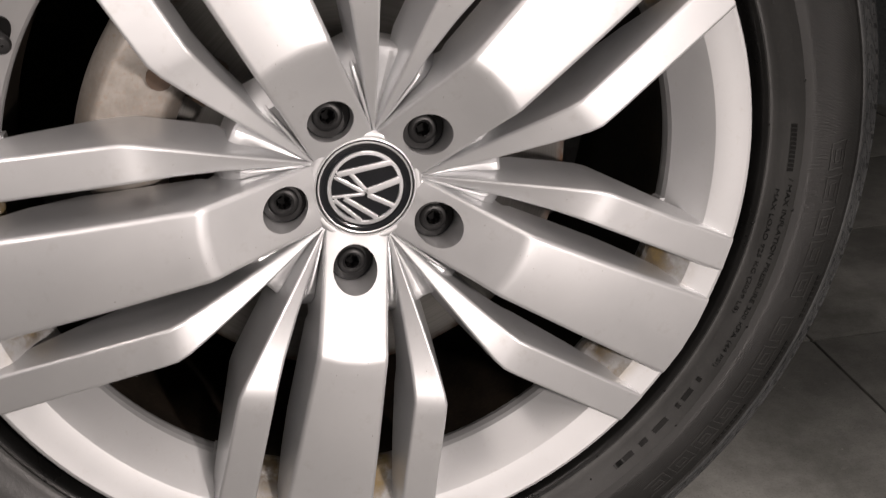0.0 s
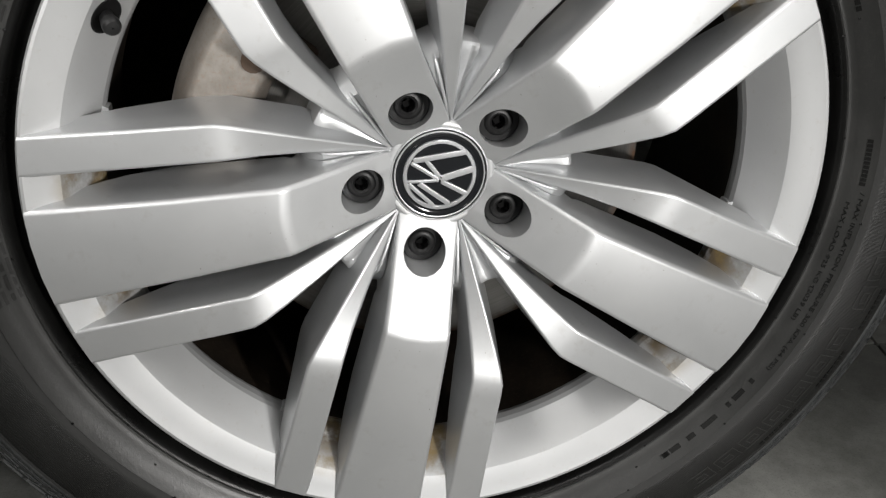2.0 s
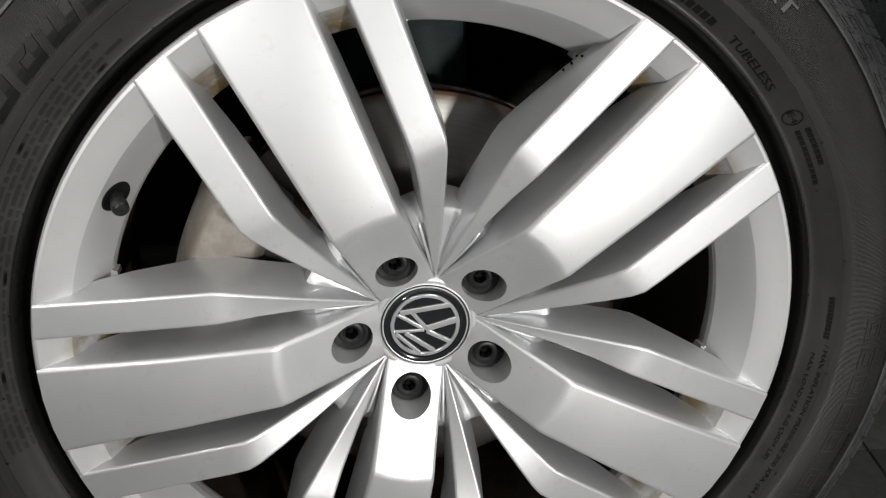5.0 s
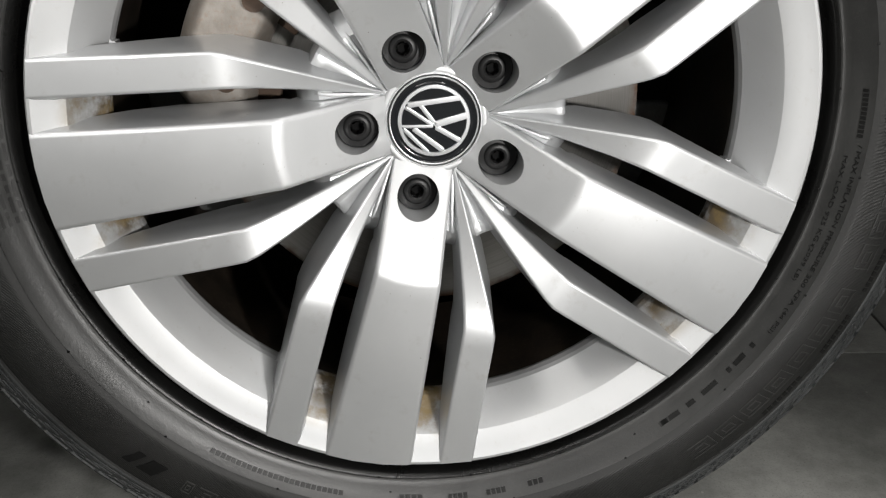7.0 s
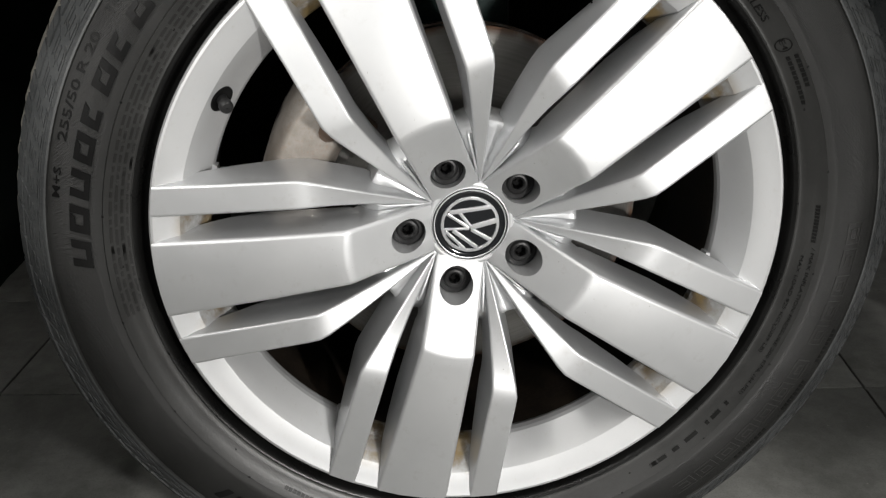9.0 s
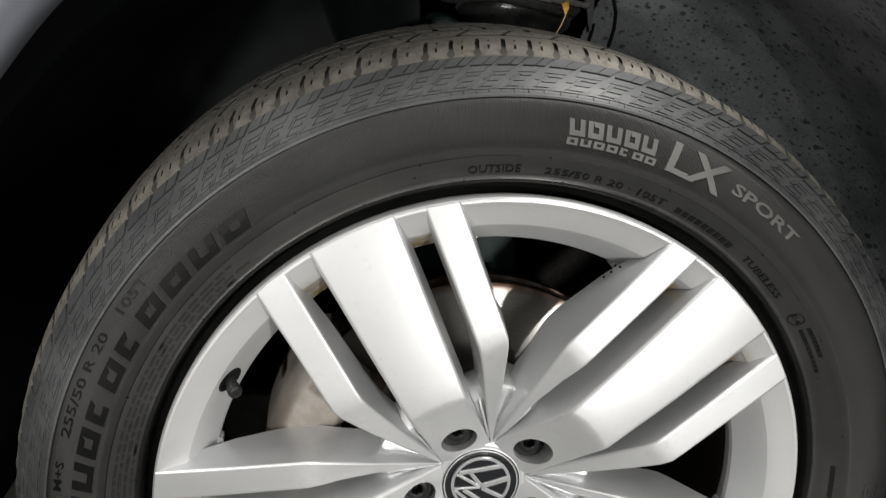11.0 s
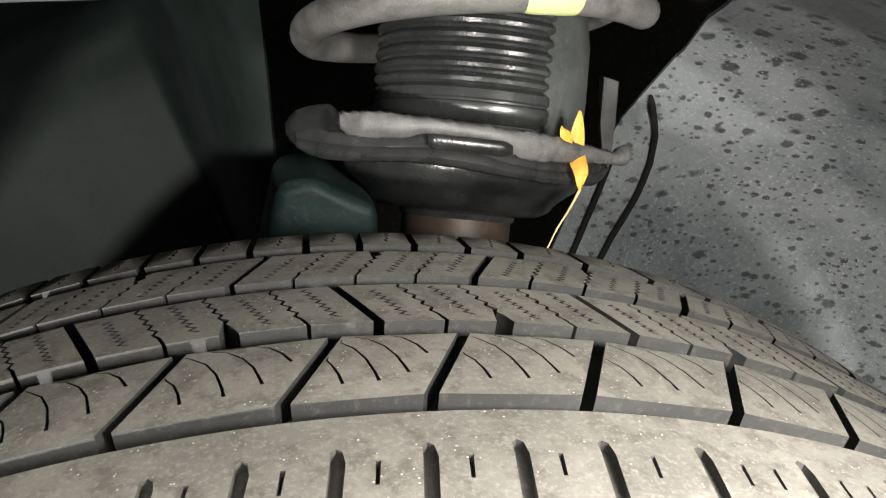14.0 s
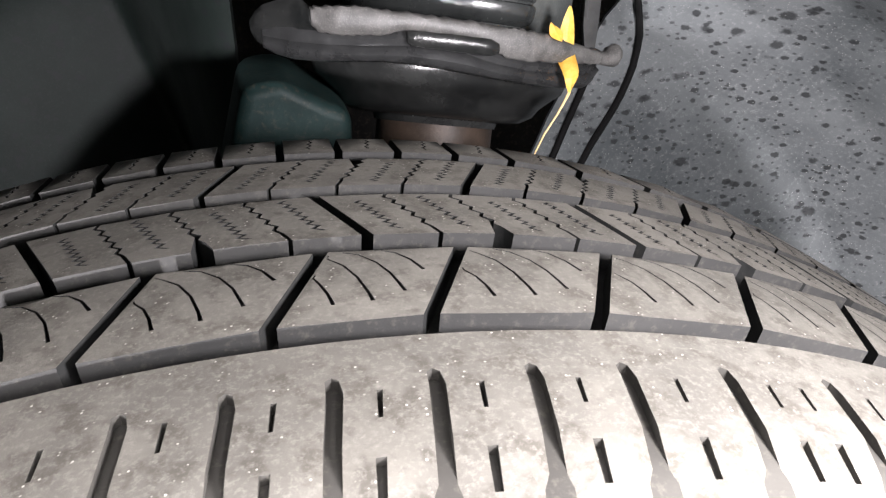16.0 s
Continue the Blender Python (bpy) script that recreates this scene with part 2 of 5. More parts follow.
SPOKE_0 = -105.5
M_SILVER, M_RIM = silver_paint(), rim_paint()
M_SIDE = rubber("black_sidewall_rubber", (0.0088, 0.0090, 0.0086), (0.0148, 0.0150, 0.0144), 0.48, 0.04, lines=True, spec=0.42)
M_BAND = rubber("smooth_sidewall_rubber", (0.019, 0.0192, 0.0187), (0.030, 0.0302, 0.0293), 0.36, 0.05, spec=0.6)
M_MOULD = rubber("raised_sidewall_rubber", (0.005, 0.0051, 0.005), (0.009, 0.0091, 0.0088), 0.36, 0.03, spec=0.25)
M_PRINT = rubber("faint_print_rubber", (0.011, 0.011, 0.0107), (0.019, 0.019, 0.0185), 0.40, 0.04, spec=0.4)
# Lighter tone paints in the light that the raised outlines catch.
M_OUTLINE_LIT = rubber("lit_outline_rubber", (0.020, 0.020, 0.0195), (0.034, 0.034, 0.033), 0.42, 0.05, spec=0.5)
M_BEAD = rubber("glossy_black_bead_rubber", (0.0045, 0.0045, 0.0044), (0.008, 0.008, 0.0078), 0.28, 0.02, spec=0.3)
M_SHOULDER = rubber("grey_worn_shoulder_rubber", (0.028, 0.030, 0.031), (0.054, 0.057, 0.058), 0.50, 0.16, spec=0.5)
M_LETTER = rubber("raised_black_letter_rubber", (0.004, 0.004, 0.004), (0.007, 0.007, 0.007), 0.40, 0.01, spec=0.15)
M_LETTER_PALE = rubber("raised_pale_letter_rubber", (0.070, 0.070, 0.068), (0.110, 0.110, 0.105), 0.5, 0.1, spec=0.4)
M_TREAD = tread_rubber()
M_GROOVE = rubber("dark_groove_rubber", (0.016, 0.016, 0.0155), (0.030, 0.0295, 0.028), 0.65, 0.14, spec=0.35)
# Barely dusted; darker than groove rubber, painting in the shade of narrow cuts.
M_SLOT_SHADED = rubber("black_slot_rubber_shaded", (0.013, 0.0135, 0.0132), (0.022, 0.0225, 0.022), 0.8, 0.05, spec=0.2)
M_CUT = rubber("dusty_cut_rubber", (0.040, 0.038, 0.034), (0.065, 0.062, 0.055), 0.8, 0.2, spec=0.2)
M_LINER = plastic_liner()
# Shaded copy of the liner: the shade on its rear half is in the colour.
M_LINER_SHADED = plastic_liner("shaded_black_liner", (0.0052, 0.0080, 0.0070), (0.0108, 0.0150, 0.0135), 0.025, 0.15)
M_DISC = brushed_disc()
M_TILE = stone_tile()
M_PAINT = car_paint()
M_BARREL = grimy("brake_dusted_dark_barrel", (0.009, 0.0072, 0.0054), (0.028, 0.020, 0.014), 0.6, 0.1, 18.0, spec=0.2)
M_CAST = grimy("rust_tinted_cast_metal", (0.17, 0.15, 0.13), (0.28, 0.26, 0.235), 0.5, 0.35, 26.0, (0.22, 0.14, 0.09), 0.45)
M_RUST = grimy("brown_surface_rust", (0.045, 0.028, 0.018), (0.080, 0.050, 0.032), 0.75, 0.1, 40.0)
M_HAT = grimy("dull_grey_disc_hat", (0.030, 0.028, 0.026), (0.060, 0.055, 0.050), 0.6, 0.2, 36.0, spec=0.3)
M_TUBE = grimy("dull_brown_damper_steel", (0.018, 0.013, 0.010), (0.042, 0.029, 0.021), 0.5, 0.2, 46.0, spec=0.3)
M_SEAT = grimy("dusty_grey_spring_seat", (0.027, 0.0265, 0.025), (0.068, 0.066, 0.063), 0.5, 0.0, 110.0, (0.19, 0.182, 0.17), 0.42)
M_BOOT = grimy("black_rubber_boot", (0.010, 0.011, 0.011), (0.024, 0.026, 0.0255), 0.24, 0.0, 26.0, (0.06, 0.06, 0.058), 0.12)
M_GLOSSY = grimy("glossy_black_coating", (0.006, 0.0066, 0.0066), (0.016, 0.0165, 0.016), 0.24, 0.0, 40.0, (0.05, 0.049, 0.045), 0.15)
M_CUP = grimy("satin_black_cup", (0.008, 0.0084, 0.0084), (0.020, 0.0207, 0.020), 0.24, 0.1, 30.0, (0.05, 0.049, 0.046), 0.2)
M_LIP = grimy("satin_grey_coated_steel", (0.013, 0.0134, 0.0138), (0.030, 0.0307, 0.031), 0.27, 0.3, 34.0, (0.08, 0.078, 0.074), 0.18)
M_SLEEVE = grimy("dusty_green_grey_rubber", (0.026, 0.029, 0.028), (0.052, 0.056, 0.054), 0.45, 0.0, 40.0, (0.12, 0.12, 0.112), 0.3)
M_COIL = grimy("dusty_grey_coil", (0.045, 0.044, 0.042), (0.095, 0.092, 0.087), 0.5, 0.0, 70.0, (0.18, 0.172, 0.158), 0.45)
M_BRACKET = grimy("dull_grey_bracket", (0.028, 0.029, 0.029), (0.055, 0.056, 0.055), 0.45, 0.2, 40.0)
M_TEAL = grimy("dark_teal_coated_knuckle", (0.004, 0.011, 0.0105), (0.011, 0.023, 0.022), 0.55, 0.1, spec=0.15)
M_GREYPART = grimy("dull_grey_steel_sheet", (0.11, 0.115, 0.11), (0.17, 0.172, 0.165), 0.55, 0.2)
M_BADGE = plain("bright_satin_chrome", (0.85, 0.86, 0.88), 0.30, 0.9, 0.04)
M_GLOSS = plain("gloss_black_plastic", (0.012, 0.013, 0.015), 0.12, 0.0, 0.15)
M_BOLT = plain("matt_black_bolt_cover", (0.010, 0.010, 0.0103), 0.42, 0.0, 0.3, 120.0, Specular_IOR_Level=0.35)
M_RECESS = plain("dark_recess", (0.005, 0.005, 0.005), 0.8, Specular_IOR_Level=0.15)
M_LEAF = grimy("dry_yellow_leaf", (0.82, 0.46, 0.06), (0.95, 0.64, 0.16), 0.45, 0.0, 120.0, (0.85, 0.62, 0.30), 0.35)
M_STALK = plain("pale_dry_stalk", (0.72, 0.52, 0.24), 0.6)
M_MARK = plain("yellow_green_paint_mark", (0.40, 0.46, 0.20), 0.5)
M_BLUE = plain("pale_blue_hose", (0.16, 0.32, 0.36), 0.45)
M_GROUT = plain("dark_grout", (0.05, 0.05, 0.047), 0.85, 0.0, 0.3, 90.0)
M_WALL = plain("pale_workshop_wall", (0.42, 0.43, 0.42), 0.7, 0.0, 0.12, 3.0)
M_CEILING = plain("grey_workshop_ceiling", (0.30, 0.31, 0.31), 0.8, 0.0, 0.12, 3.0)
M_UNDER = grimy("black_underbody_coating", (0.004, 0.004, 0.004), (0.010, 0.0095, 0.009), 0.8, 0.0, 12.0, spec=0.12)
M_HOUSING = plain("white_lamp_housing", (0.75, 0.75, 0.74), 0.4)
M_GLOW = bpy.data.materials.new("lit_lamp_tube")
M_GLOW.use_nodes = True
M_GLOW.node_tree.nodes["Principled BSDF"].inputs["Emission Color"].default_value = (1.0, 0.98, 0.94, 1)
M_GLOW.node_tree.nodes["Principled BSDF"].inputs["Emission Strength"].default_value = LAMP_GLOW

# ---- mesh helpers ----
HUB = (0.0, 0.0, 0.370)
WHEEL_HUB = (0.0, 0.0095, 0.370)


def mesh_of(bm, name, smooth=35.0):
    bmesh.ops.recalc_face_normals(bm, faces=bm.faces)
    me = bpy.data.meshes.new(name)
    bm.to_mesh(me)
    bm.free()
    if smooth:
        me.shade_smooth()
        me.set_sharp_from_angle(angle=radians(smooth))
    return me


def part(name, bm, material, parent=None, label="", smooth=35.0):
    """One mesh object, from a bmesh or a ready mesh, under its thing."""
    me = bm if isinstance(bm, bpy.types.Mesh) else mesh_of(bm, name, smooth)
    if material is not None and not me.materials:
        me.materials.append(material)
    ob = new(name, me)
    ob.parent = parent
    return tagged(ob, label)


def thing(name, at, label, category, group="", kind=""):
    ob = new(name)
    ob.empty_display_size = 0.05
    ob.matrix_basis = at if isinstance(at, Matrix) else Matrix.Translation(at)
    return tagged(ob, label, category, group, kind)


def mesh_data(name, verts, faces, smooth=30.0):
    me = bpy.data.meshes.new(name)
    me.from_pydata([tuple(v) for v in verts], [], [tuple(f) for f in faces])
    me.update()
    if smooth:
        me.shade_smooth()
        me.set_sharp_from_angle(angle=radians(smooth))
    return me


def ring(r, deg, y):
    a = radians(deg)
    return Vector((r * math.cos(a), y, r * math.sin(a)))


def lathe(profile, n=180, a0=0.0, a1=360.0, warp=None, bm=None):
    """Turns (r, y) pairs about the y axis."""
    bm = bm or bmesh.new()
    full = abs(a1 - a0 - 360.0) < 1e-6
    cols = []
    for i in range(n if full else n + 1):
        a = a0 + (a1 - a0) * i / n
        cols.append([bm.verts.new(warp(r, a, y) if warp else ring(r, a, y)) for r, y in profile])
    for i in range(n):
        p, q = cols[i], cols[(i + 1) % len(cols)]
        for k in range(len(profile) - 1):
            bm.faces.new((p[k], p[k + 1], q[k + 1], q[k]))
    return bm


def tube(bm, pts, rad, n=10, caps=True):
    """A round bar along points; rad may be one number or one for each point."""
    pts = [Vector(p) for p in pts]
    rad = rad if isinstance(rad, (list, tuple)) else [rad] * len(pts)
    side = None
    loops = []
    for i, p in enumerate(pts):
        d = (pts[min(i + 1, len(pts) - 1)] - pts[max(i - 1, 0)]).normalized()
        if side is None:
            side = d.orthogonal().normalized()
        side = (side - d * side.dot(d)).normalized()
        up = d.cross(side)
        loops.append([bm.verts.new(p + rad[i] * (math.cos(2 * math.pi * k / n) * side + math.sin(2 * math.pi * k / n) * up)) for k in range(n)])
    for a, b in zip(loops, loops[1:]):
        for k in range(n):
            bm.faces.new((a[k], a[(k + 1) % n], b[(k + 1) % n], b[k]))
    if caps:
        bm.faces.new(loops[0])
        bm.faces.new(loops[-1])
    return bm


def box(bm, lo, hi, bevel=0.0, m=None):
    vs = [bm.verts.new((x, y, z)) for x in (lo[0], hi[0]) for y in (lo[1], hi[1]) for z in (lo[2], hi[2])]
    fs = [bm.faces.new([vs[i] for i in f]) for f in ((0, 1, 3, 2), (4, 6, 7, 5), (0, 4, 5, 1), (2, 3, 7, 6), (0, 2, 6, 4), (1, 5, 7, 3))]
    if bevel:
        es = list({e for f in fs for e in f.edges})
        out = bmesh.ops.bevel(bm, geom=es, offset=bevel, segments=2, affect="EDGES", profile=0.5)
        vs = list({v for f in out["faces"] for v in f.verts} | {v for v in vs if v.is_valid})
    if m is not None:
        bmesh.ops.transform(bm, matrix=m, verts=[v for v in vs if v.is_valid])
    return bm


def prism(bm, outline, lo, hi, axis="y"):
    """A flat outline of (a, b) pushed from lo to hi along an axis."""
    def at(a, b, h):
        return (a, h, b) if axis == "y" else (a, b, h)
    p = [bm.verts.new(at(a, b, lo)) for a, b in outline]
    q = [bm.verts.new(at(a, b, hi)) for a, b in outline]
    n = len(p)
    for i in range(n):
        bm.faces.new((p[i], p[(i + 1) % n], q[(i + 1) % n], q[i]))
    bm.faces.new(p)
    bm.faces.new(q)
    return bm


def softened(bm, name, width, segments=3, angle=28.0):
    """The bmesh as a mesh with its hard edges rounded."""
    bmesh.ops.recalc_face_normals(bm, faces=bm.faces)
    me = bpy.data.meshes.new(name)
    bm.to_mesh(me)
    bm.free()
    me.shade_smooth()
    ob = new(name, me)
    if width:
        b = ob.modifiers.new("round", "BEVEL")
        b.width, b.segments, b.limit_method, b.angle_limit, b.use_clamp_overlap = width, segments, "ANGLE", radians(angle), True
    else:
        me.set_sharp_from_angle(angle=radians(angle))
    w = ob.modifiers.new("weigh", "WEIGHTED_NORMAL")
    w.weight, w.keep_sharp = 80, True
    done = bpy.data.meshes.new_from_object(ob.evaluated_get(bpy.context.evaluated_depsgraph_get()))
    done.name = name
    bpy.data.objects.remove(ob)
    bpy.data.meshes.remove(me)
    return done


# ---- the room ----
TILE_L, TILE_W, GAP = 0.60, 0.295, 0.003
TURN_TILE = Matrix.Translation((0.562, 0.241, 0.0)) @ Matrix.Rotation(radians(-7.4), 4, "Z")


def rooms():
    bm = bmesh.new()
    box(bm, (-4.2, -4.2, -0.2), (4.2, 4.2, -0.004))
    floor = tagged(part("floor", bm, M_GROUT), "grey porcelain tiled workshop floor with thin dark joints", "floor", kind="structure")
    for name, lo, hi in (("wall_north", (-4.2, 4.0, 0), (4.2, 4.2, 3.2)), ("wall_south", (-4.2, -4.2, 0), (4.2, -4.0, 3.2)),
                         ("wall_west", (-4.2, -4.0, 0), (-4.0, 4.0, 3.2)), ("wall_east", (4.0, -4.0, 0), (4.2, 4.0, 3.2))):
        bm = bmesh.new()
        box(bm, lo, hi)
        tagged(part(name, bm, M_WALL), "plain pale painted workshop wall", "wall", kind="structure")
    bm = bmesh.new()
    box(bm, (-4.2, -4.2, 3.2), (4.2, 4.2, 3.4))
    tagged(part("ceiling", bm, M_CEILING), "plain grey workshop ceiling", "ceiling", kind="structure")
    return floor


def ceiling_lamp(at, turn, length, power):
    """A tube lamp: housing, glowing diffuser and the light that it gives."""
    m = Matrix.Translation(at) @ Matrix.Rotation(radians(turn), 4, "Z")
    lamp = thing("ceiling_lamp", m, "long white lit tube lamp on the workshop ceiling", "ceiling lamp", "workshop lamps")
    bm = bmesh.new()
    box(bm, (-length / 2, -0.09, 0.0), (length / 2, 0.09, 0.05), 0.006)
    part("housing", bm, M_HOUSING, lamp)
    bm = bmesh.new()
    tube(bm, [(-length / 2 + 0.03, 0, -0.012), (length / 2 - 0.03, 0, -0.012)], 0.02, 12)
    part("tube", bm, M_GLOW, lamp, "glowing white tube")
    data = bpy.data.lights.new("lamp_light", "AREA")
    data.shape, data.size, data.size_y, data.energy, data.color = "RECTANGLE", length, 0.16, power, (1.0, 0.975, 0.94)
    ob = new("lamp_light", data)
    ob.parent = lamp
    ob.matrix_basis = Matrix.Translation((0, 0, -0.045))
    return lamp


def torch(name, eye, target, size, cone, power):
    """Small white fill spot, unseen, added in place of a torch beside the camera."""
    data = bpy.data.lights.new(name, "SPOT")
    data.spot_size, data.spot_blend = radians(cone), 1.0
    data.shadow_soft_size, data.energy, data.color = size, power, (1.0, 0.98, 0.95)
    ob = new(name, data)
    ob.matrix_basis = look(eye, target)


for spot in TORCH_FILLS:
    torch("torch_fill_light", *spot)
FLOOR = rooms()
for at, turn, length, power in LAMPS:
    ceiling_lamp(at, turn, length, power)

# ---- the alloy wheel ----
WHEEL = thing("alloy_wheel", WHEEL_HUB, "silver twenty-inch alloy wheel with five broad spokes", "wheel")
SPOKE_TURNS = [SPOKE_0 - 72.0 * i for i in range(5)]


def span(u, table):
    """Straight-line value at u from (u, value) pairs."""
    return float(np.interp(u, [p[0] for p in table], [p[1] for p in table]))


MID = ((0.03, 0.0), (0.105, 0.0021), (0.27, 0.0052))
MAIN_HALF = ((0.030, 0.0222), (0.105, 0.0246), (0.27, 0.0345))
MAIN_TOP = ((0.030, -0.0010), (0.109, -0.0472), (0.18, -0.0478), (0.272, -0.0445))


def corner(before, at, after, r, n=6):
    """Points of a rounded corner."""
    before, at, after = Vector(before), Vector(at), Vector(after)
    p = at + (before - at).normalized() * r
    q = at + (after - at).normalized() * r
    return [p * (1 - t) ** 2 + at * (2 * t * (1 - t)) + q * t ** 2 for t in (k / n for k in range(n + 1))]


def bridge(bm, a, b, closed=False):
    n = len(a)
    for k in range(n if closed else n - 1):
        bm.faces.new((a[k], a[(k + 1) % n], b[(k + 1) % n], b[k]))


def solid_strip(bm, rows, radius=0.0024):
    """A closed bar from rows of (left top, right top, right foot, left foot) with rounded shoulders."""
    loops = []
    for a, b, c, d in ([Vector(p) for p in row] for row in rows):
        r = min(radius, 0.44 * (a - b).length, 0.44 * (a - d).length, 0.44 * (b - c).length)
        loops.append([bm.verts.new(p) for p in corner(d, a, b, r) + corner(a, b, c, r) + [c, d]])
    for a, b in zip(loops, loops[1:]):
        bridge(bm, a, b, True)
    bm.faces.new(loops[0])
    bm.faces.new(loops[-1])


def spoke_mesh():
    """One sector, radial along +x: the broad blade, its two side arms and the creases between them."""
    bm = bmesh.new()
    kink, inner, foot, edge = 0.106, 0.0305, 0.0032, 0.2704
    top = lambda u: span(u, MAIN_TOP)

    def section(u, low, mids, r):
        """Rounded cross-section of the blade: left foot, left shoulder, middle, right shoulder, right foot."""
        c, h, t = span(u, MID), span(u, MAIN_HALF), top(u)
        a, b = Vector((u, t, c + h)), Vector((u, t, c - h))
        d, e = Vector((u, low, c + h + foot * (1.0 if u >= kink else 0.6))), Vector((u, low, c - h - foot * (1.0 if u >= kink else 0.6)))
        left = [bm.verts.new(p) for p in [d] + corner(d, a, mids[0], r)]
        right = [bm.verts.new(p) for p in corner(mids[1], b, e, r) + [e]]
        return left, right

    # inner, sloping face of the blade with its bolt hole
    hole = [(0.056 + 0.0157 * math.cos(radians(t)), 0.0157 * math.sin(radians(t))) for t in range(0, 360, 10)]
    sides = []
    for u, r in ((inner, 0.0012), (0.042, 0.0020), (0.055, 0.0026), (0.08, 0.0034), (0.096, 0.0036)):
        c, t = span(u, MID), top(u)
        sides.append(section(u, 0.012, ((u, t, c), (u, t, c)), r))
    us = (0.1015, kink, 0.1110, 0.125, 0.15, 0.18, 0.21, 0.24, 0.2625, 0.2705)
    mids, blade = [], []
    for i, u in enumerate(us):
        c, h, t = span(u, MID), span(u, MAIN_HALF), top(u)
        base = 0.004 if u < 0.2 else span(u, ((0.2, 0.002), (0.24, -0.020), (0.271, -0.036)))
        um = u + (0.003 if i < 3 else 0.0)
        m = [Vector((um, top(um) - (0.0013 if i > 2 else 0.0004 * i), c + s * h * 0.34)) for s in (1, -1)]
        mids.append([bm.verts.new(p) for p in m])
        blade.append(section(u, base, m, 0.0036))
    sides.append(blade[0])
    outer = [left[-1] for left, right in sides] + mids[0] + [right[0] for left, right in sides[::-1]]
    outer += [bm.verts.new((0.0345 * math.cos(radians(t)), top(0.0345), 0.0345 * math.sin(radians(t)))) for t in (-22, -11, 0, 11, 22)]
    vh = [bm.verts.new((u, top(u), v)) for u, v in hole]
    flat = outer + vh
    for tri in mathutils_fill([[Vector((p.co.x, p.co.z, 0)) for p in outer], [Vector((u, v, 0)) for u, v in hole]]):
        bm.faces.new([flat[i] for i in tri])
    lip = [bm.verts.new((u, top(u) + 0.0012, v)) for u, v in hole]
    deep = [bm.verts.new((u, 0.0095, v)) for u, v in hole]
    bridge(bm, vh, lip, True)
    bridge(bm, lip, deep, True)
    bm.faces.new(deep)
    for (l0, r0), (l1, r1) in zip(sides, sides[1:]):
        bridge(bm, l0, l1)
        bridge(bm, r0, r1)
    # the long blade beyond the kink
    for k in range(len(us) - 1):
        (l0, r0), (l1, r1) = blade[k], blade[k + 1]
        bridge(bm, l0 + mids[k] + r0, l1 + mids[k + 1] + r1, True)
    end = blade[-1][0] + mids[-1] + blade[-1][1]
    for p in end:
        p.co.x = math.sqrt(edge ** 2 - p.co.z ** 2)
    bm.faces.new(end)
    # side arms: (u, outer v, inner v, top) along their run
    run = ((0.0325, 0.0240, 0.0222, -0.0015), (0.060, 0.0370, 0.0290, -0.0150), (0.090, 0.0510, 0.0375, -0.0290), (0.118, 0.0640, 0.0445, -0.0405),
           (0.134, 0.0712, 0.0478, -0.0462), (0.143, 0.0742, 0.0492, -0.0480), (0.155, 0.0752, 0.0500, -0.0482), (0.20, 0.0782, 0.0528, -0.0470), (0.2645, 0.0825, 0.0568, -0.0446))
    for s in (1, -1):
        rows = []
        for k, (u, vo_, vi_, t) in enumerate(run):
            c = span(u, MID)
            last = k == len(run) - 1
            at = lambda v: math.sqrt(edge ** 2 - (c + s * v) ** 2) if last else u
            base = 0.012 if u < 0.1 else (0.004 if u < 0.17 else span(u, ((0.17, 0.002), (0.24, -0.022), (0.265, -0.036))))
            drop = span(u, ((0.0325, 0.0004), (0.060, 0.0042), (0.090, 0.0066), (0.118, 0.0050), (0.134, 0.0022), (0.143, 0.0006)))
            flank = span(u, ((0.0325, 0.0010), (0.060, 0.0052), (0.090, 0.0084), (0.118, 0.0072), (0.143, 0.0040), (0.160, 0.0032)))
            rows.append(((at(vo_), t, c + s * vo_), (at(vi_), t + drop, c + s * vi_), (at(vi_), base, c + s * (vi_ - (0.0028 if u > 0.08 else 0.0))), (at(vo_ + flank), base, c + s * (vo_ + flank))))
        solid_strip(bm, rows)
        # creased web that fills the narrow end of the slot
        rows = []
        for u, vm, va, t in ((0.0335, 0.0226, 0.0230, 0.0010), (0.06, 0.0240, 0.0305, -0.0048), (0.0800, 0.0250, 0.0360, -0.0094), (0.0850, 0.0252, 0.0374, -0.0074), (0.0895, 0.0254, 0.0386, -0.0036), (0.0935, 0.0257, 0.0396, 0.0020), (0.0970, 0.0259, 0.0404, 0.0090)):
            c = span(u, MID)
            rows.append(((u, t, c + s * va), (u, t + 0.002, c + s * vm), (u, 0.014, c + s * vm), (u, 0.014, c + s * va)))
        solid_strip(bm, rows, 0.0010)
        rib = []
        for u, v, t in ((0.034, 0.0228, -0.0006), (0.06, 0.0270, -0.0078), (0.0740, 0.0294, -0.0104), (0.0800, 0.0304, -0.0096), (0.0850, 0.0314, -0.0058), (0.0890, 0.0322, 0.0010)):
            c = span(u, MID)
            rib.append(((u, t, c + s * (v + 0.0012)), (u, t, c + s * (v - 0.0012)), (u, 0.010, c + s * (v - 0.003)), (u, 0.010, c + s * (v + 0.003))))
        solid_strip(bm, rib, 0.0010)
        # rounded corner where the arm runs into the rim
        vq = span(0.215, MID) * s + 0.0822
        uq = math.sqrt(0.2290 ** 2 - vq ** 2)
        d = 0.0040
        fillet = [(uq + 0.004, s * (vq - 0.004)), (uq - d, s * (vq - 0.004)), (uq - d, s * vq)]
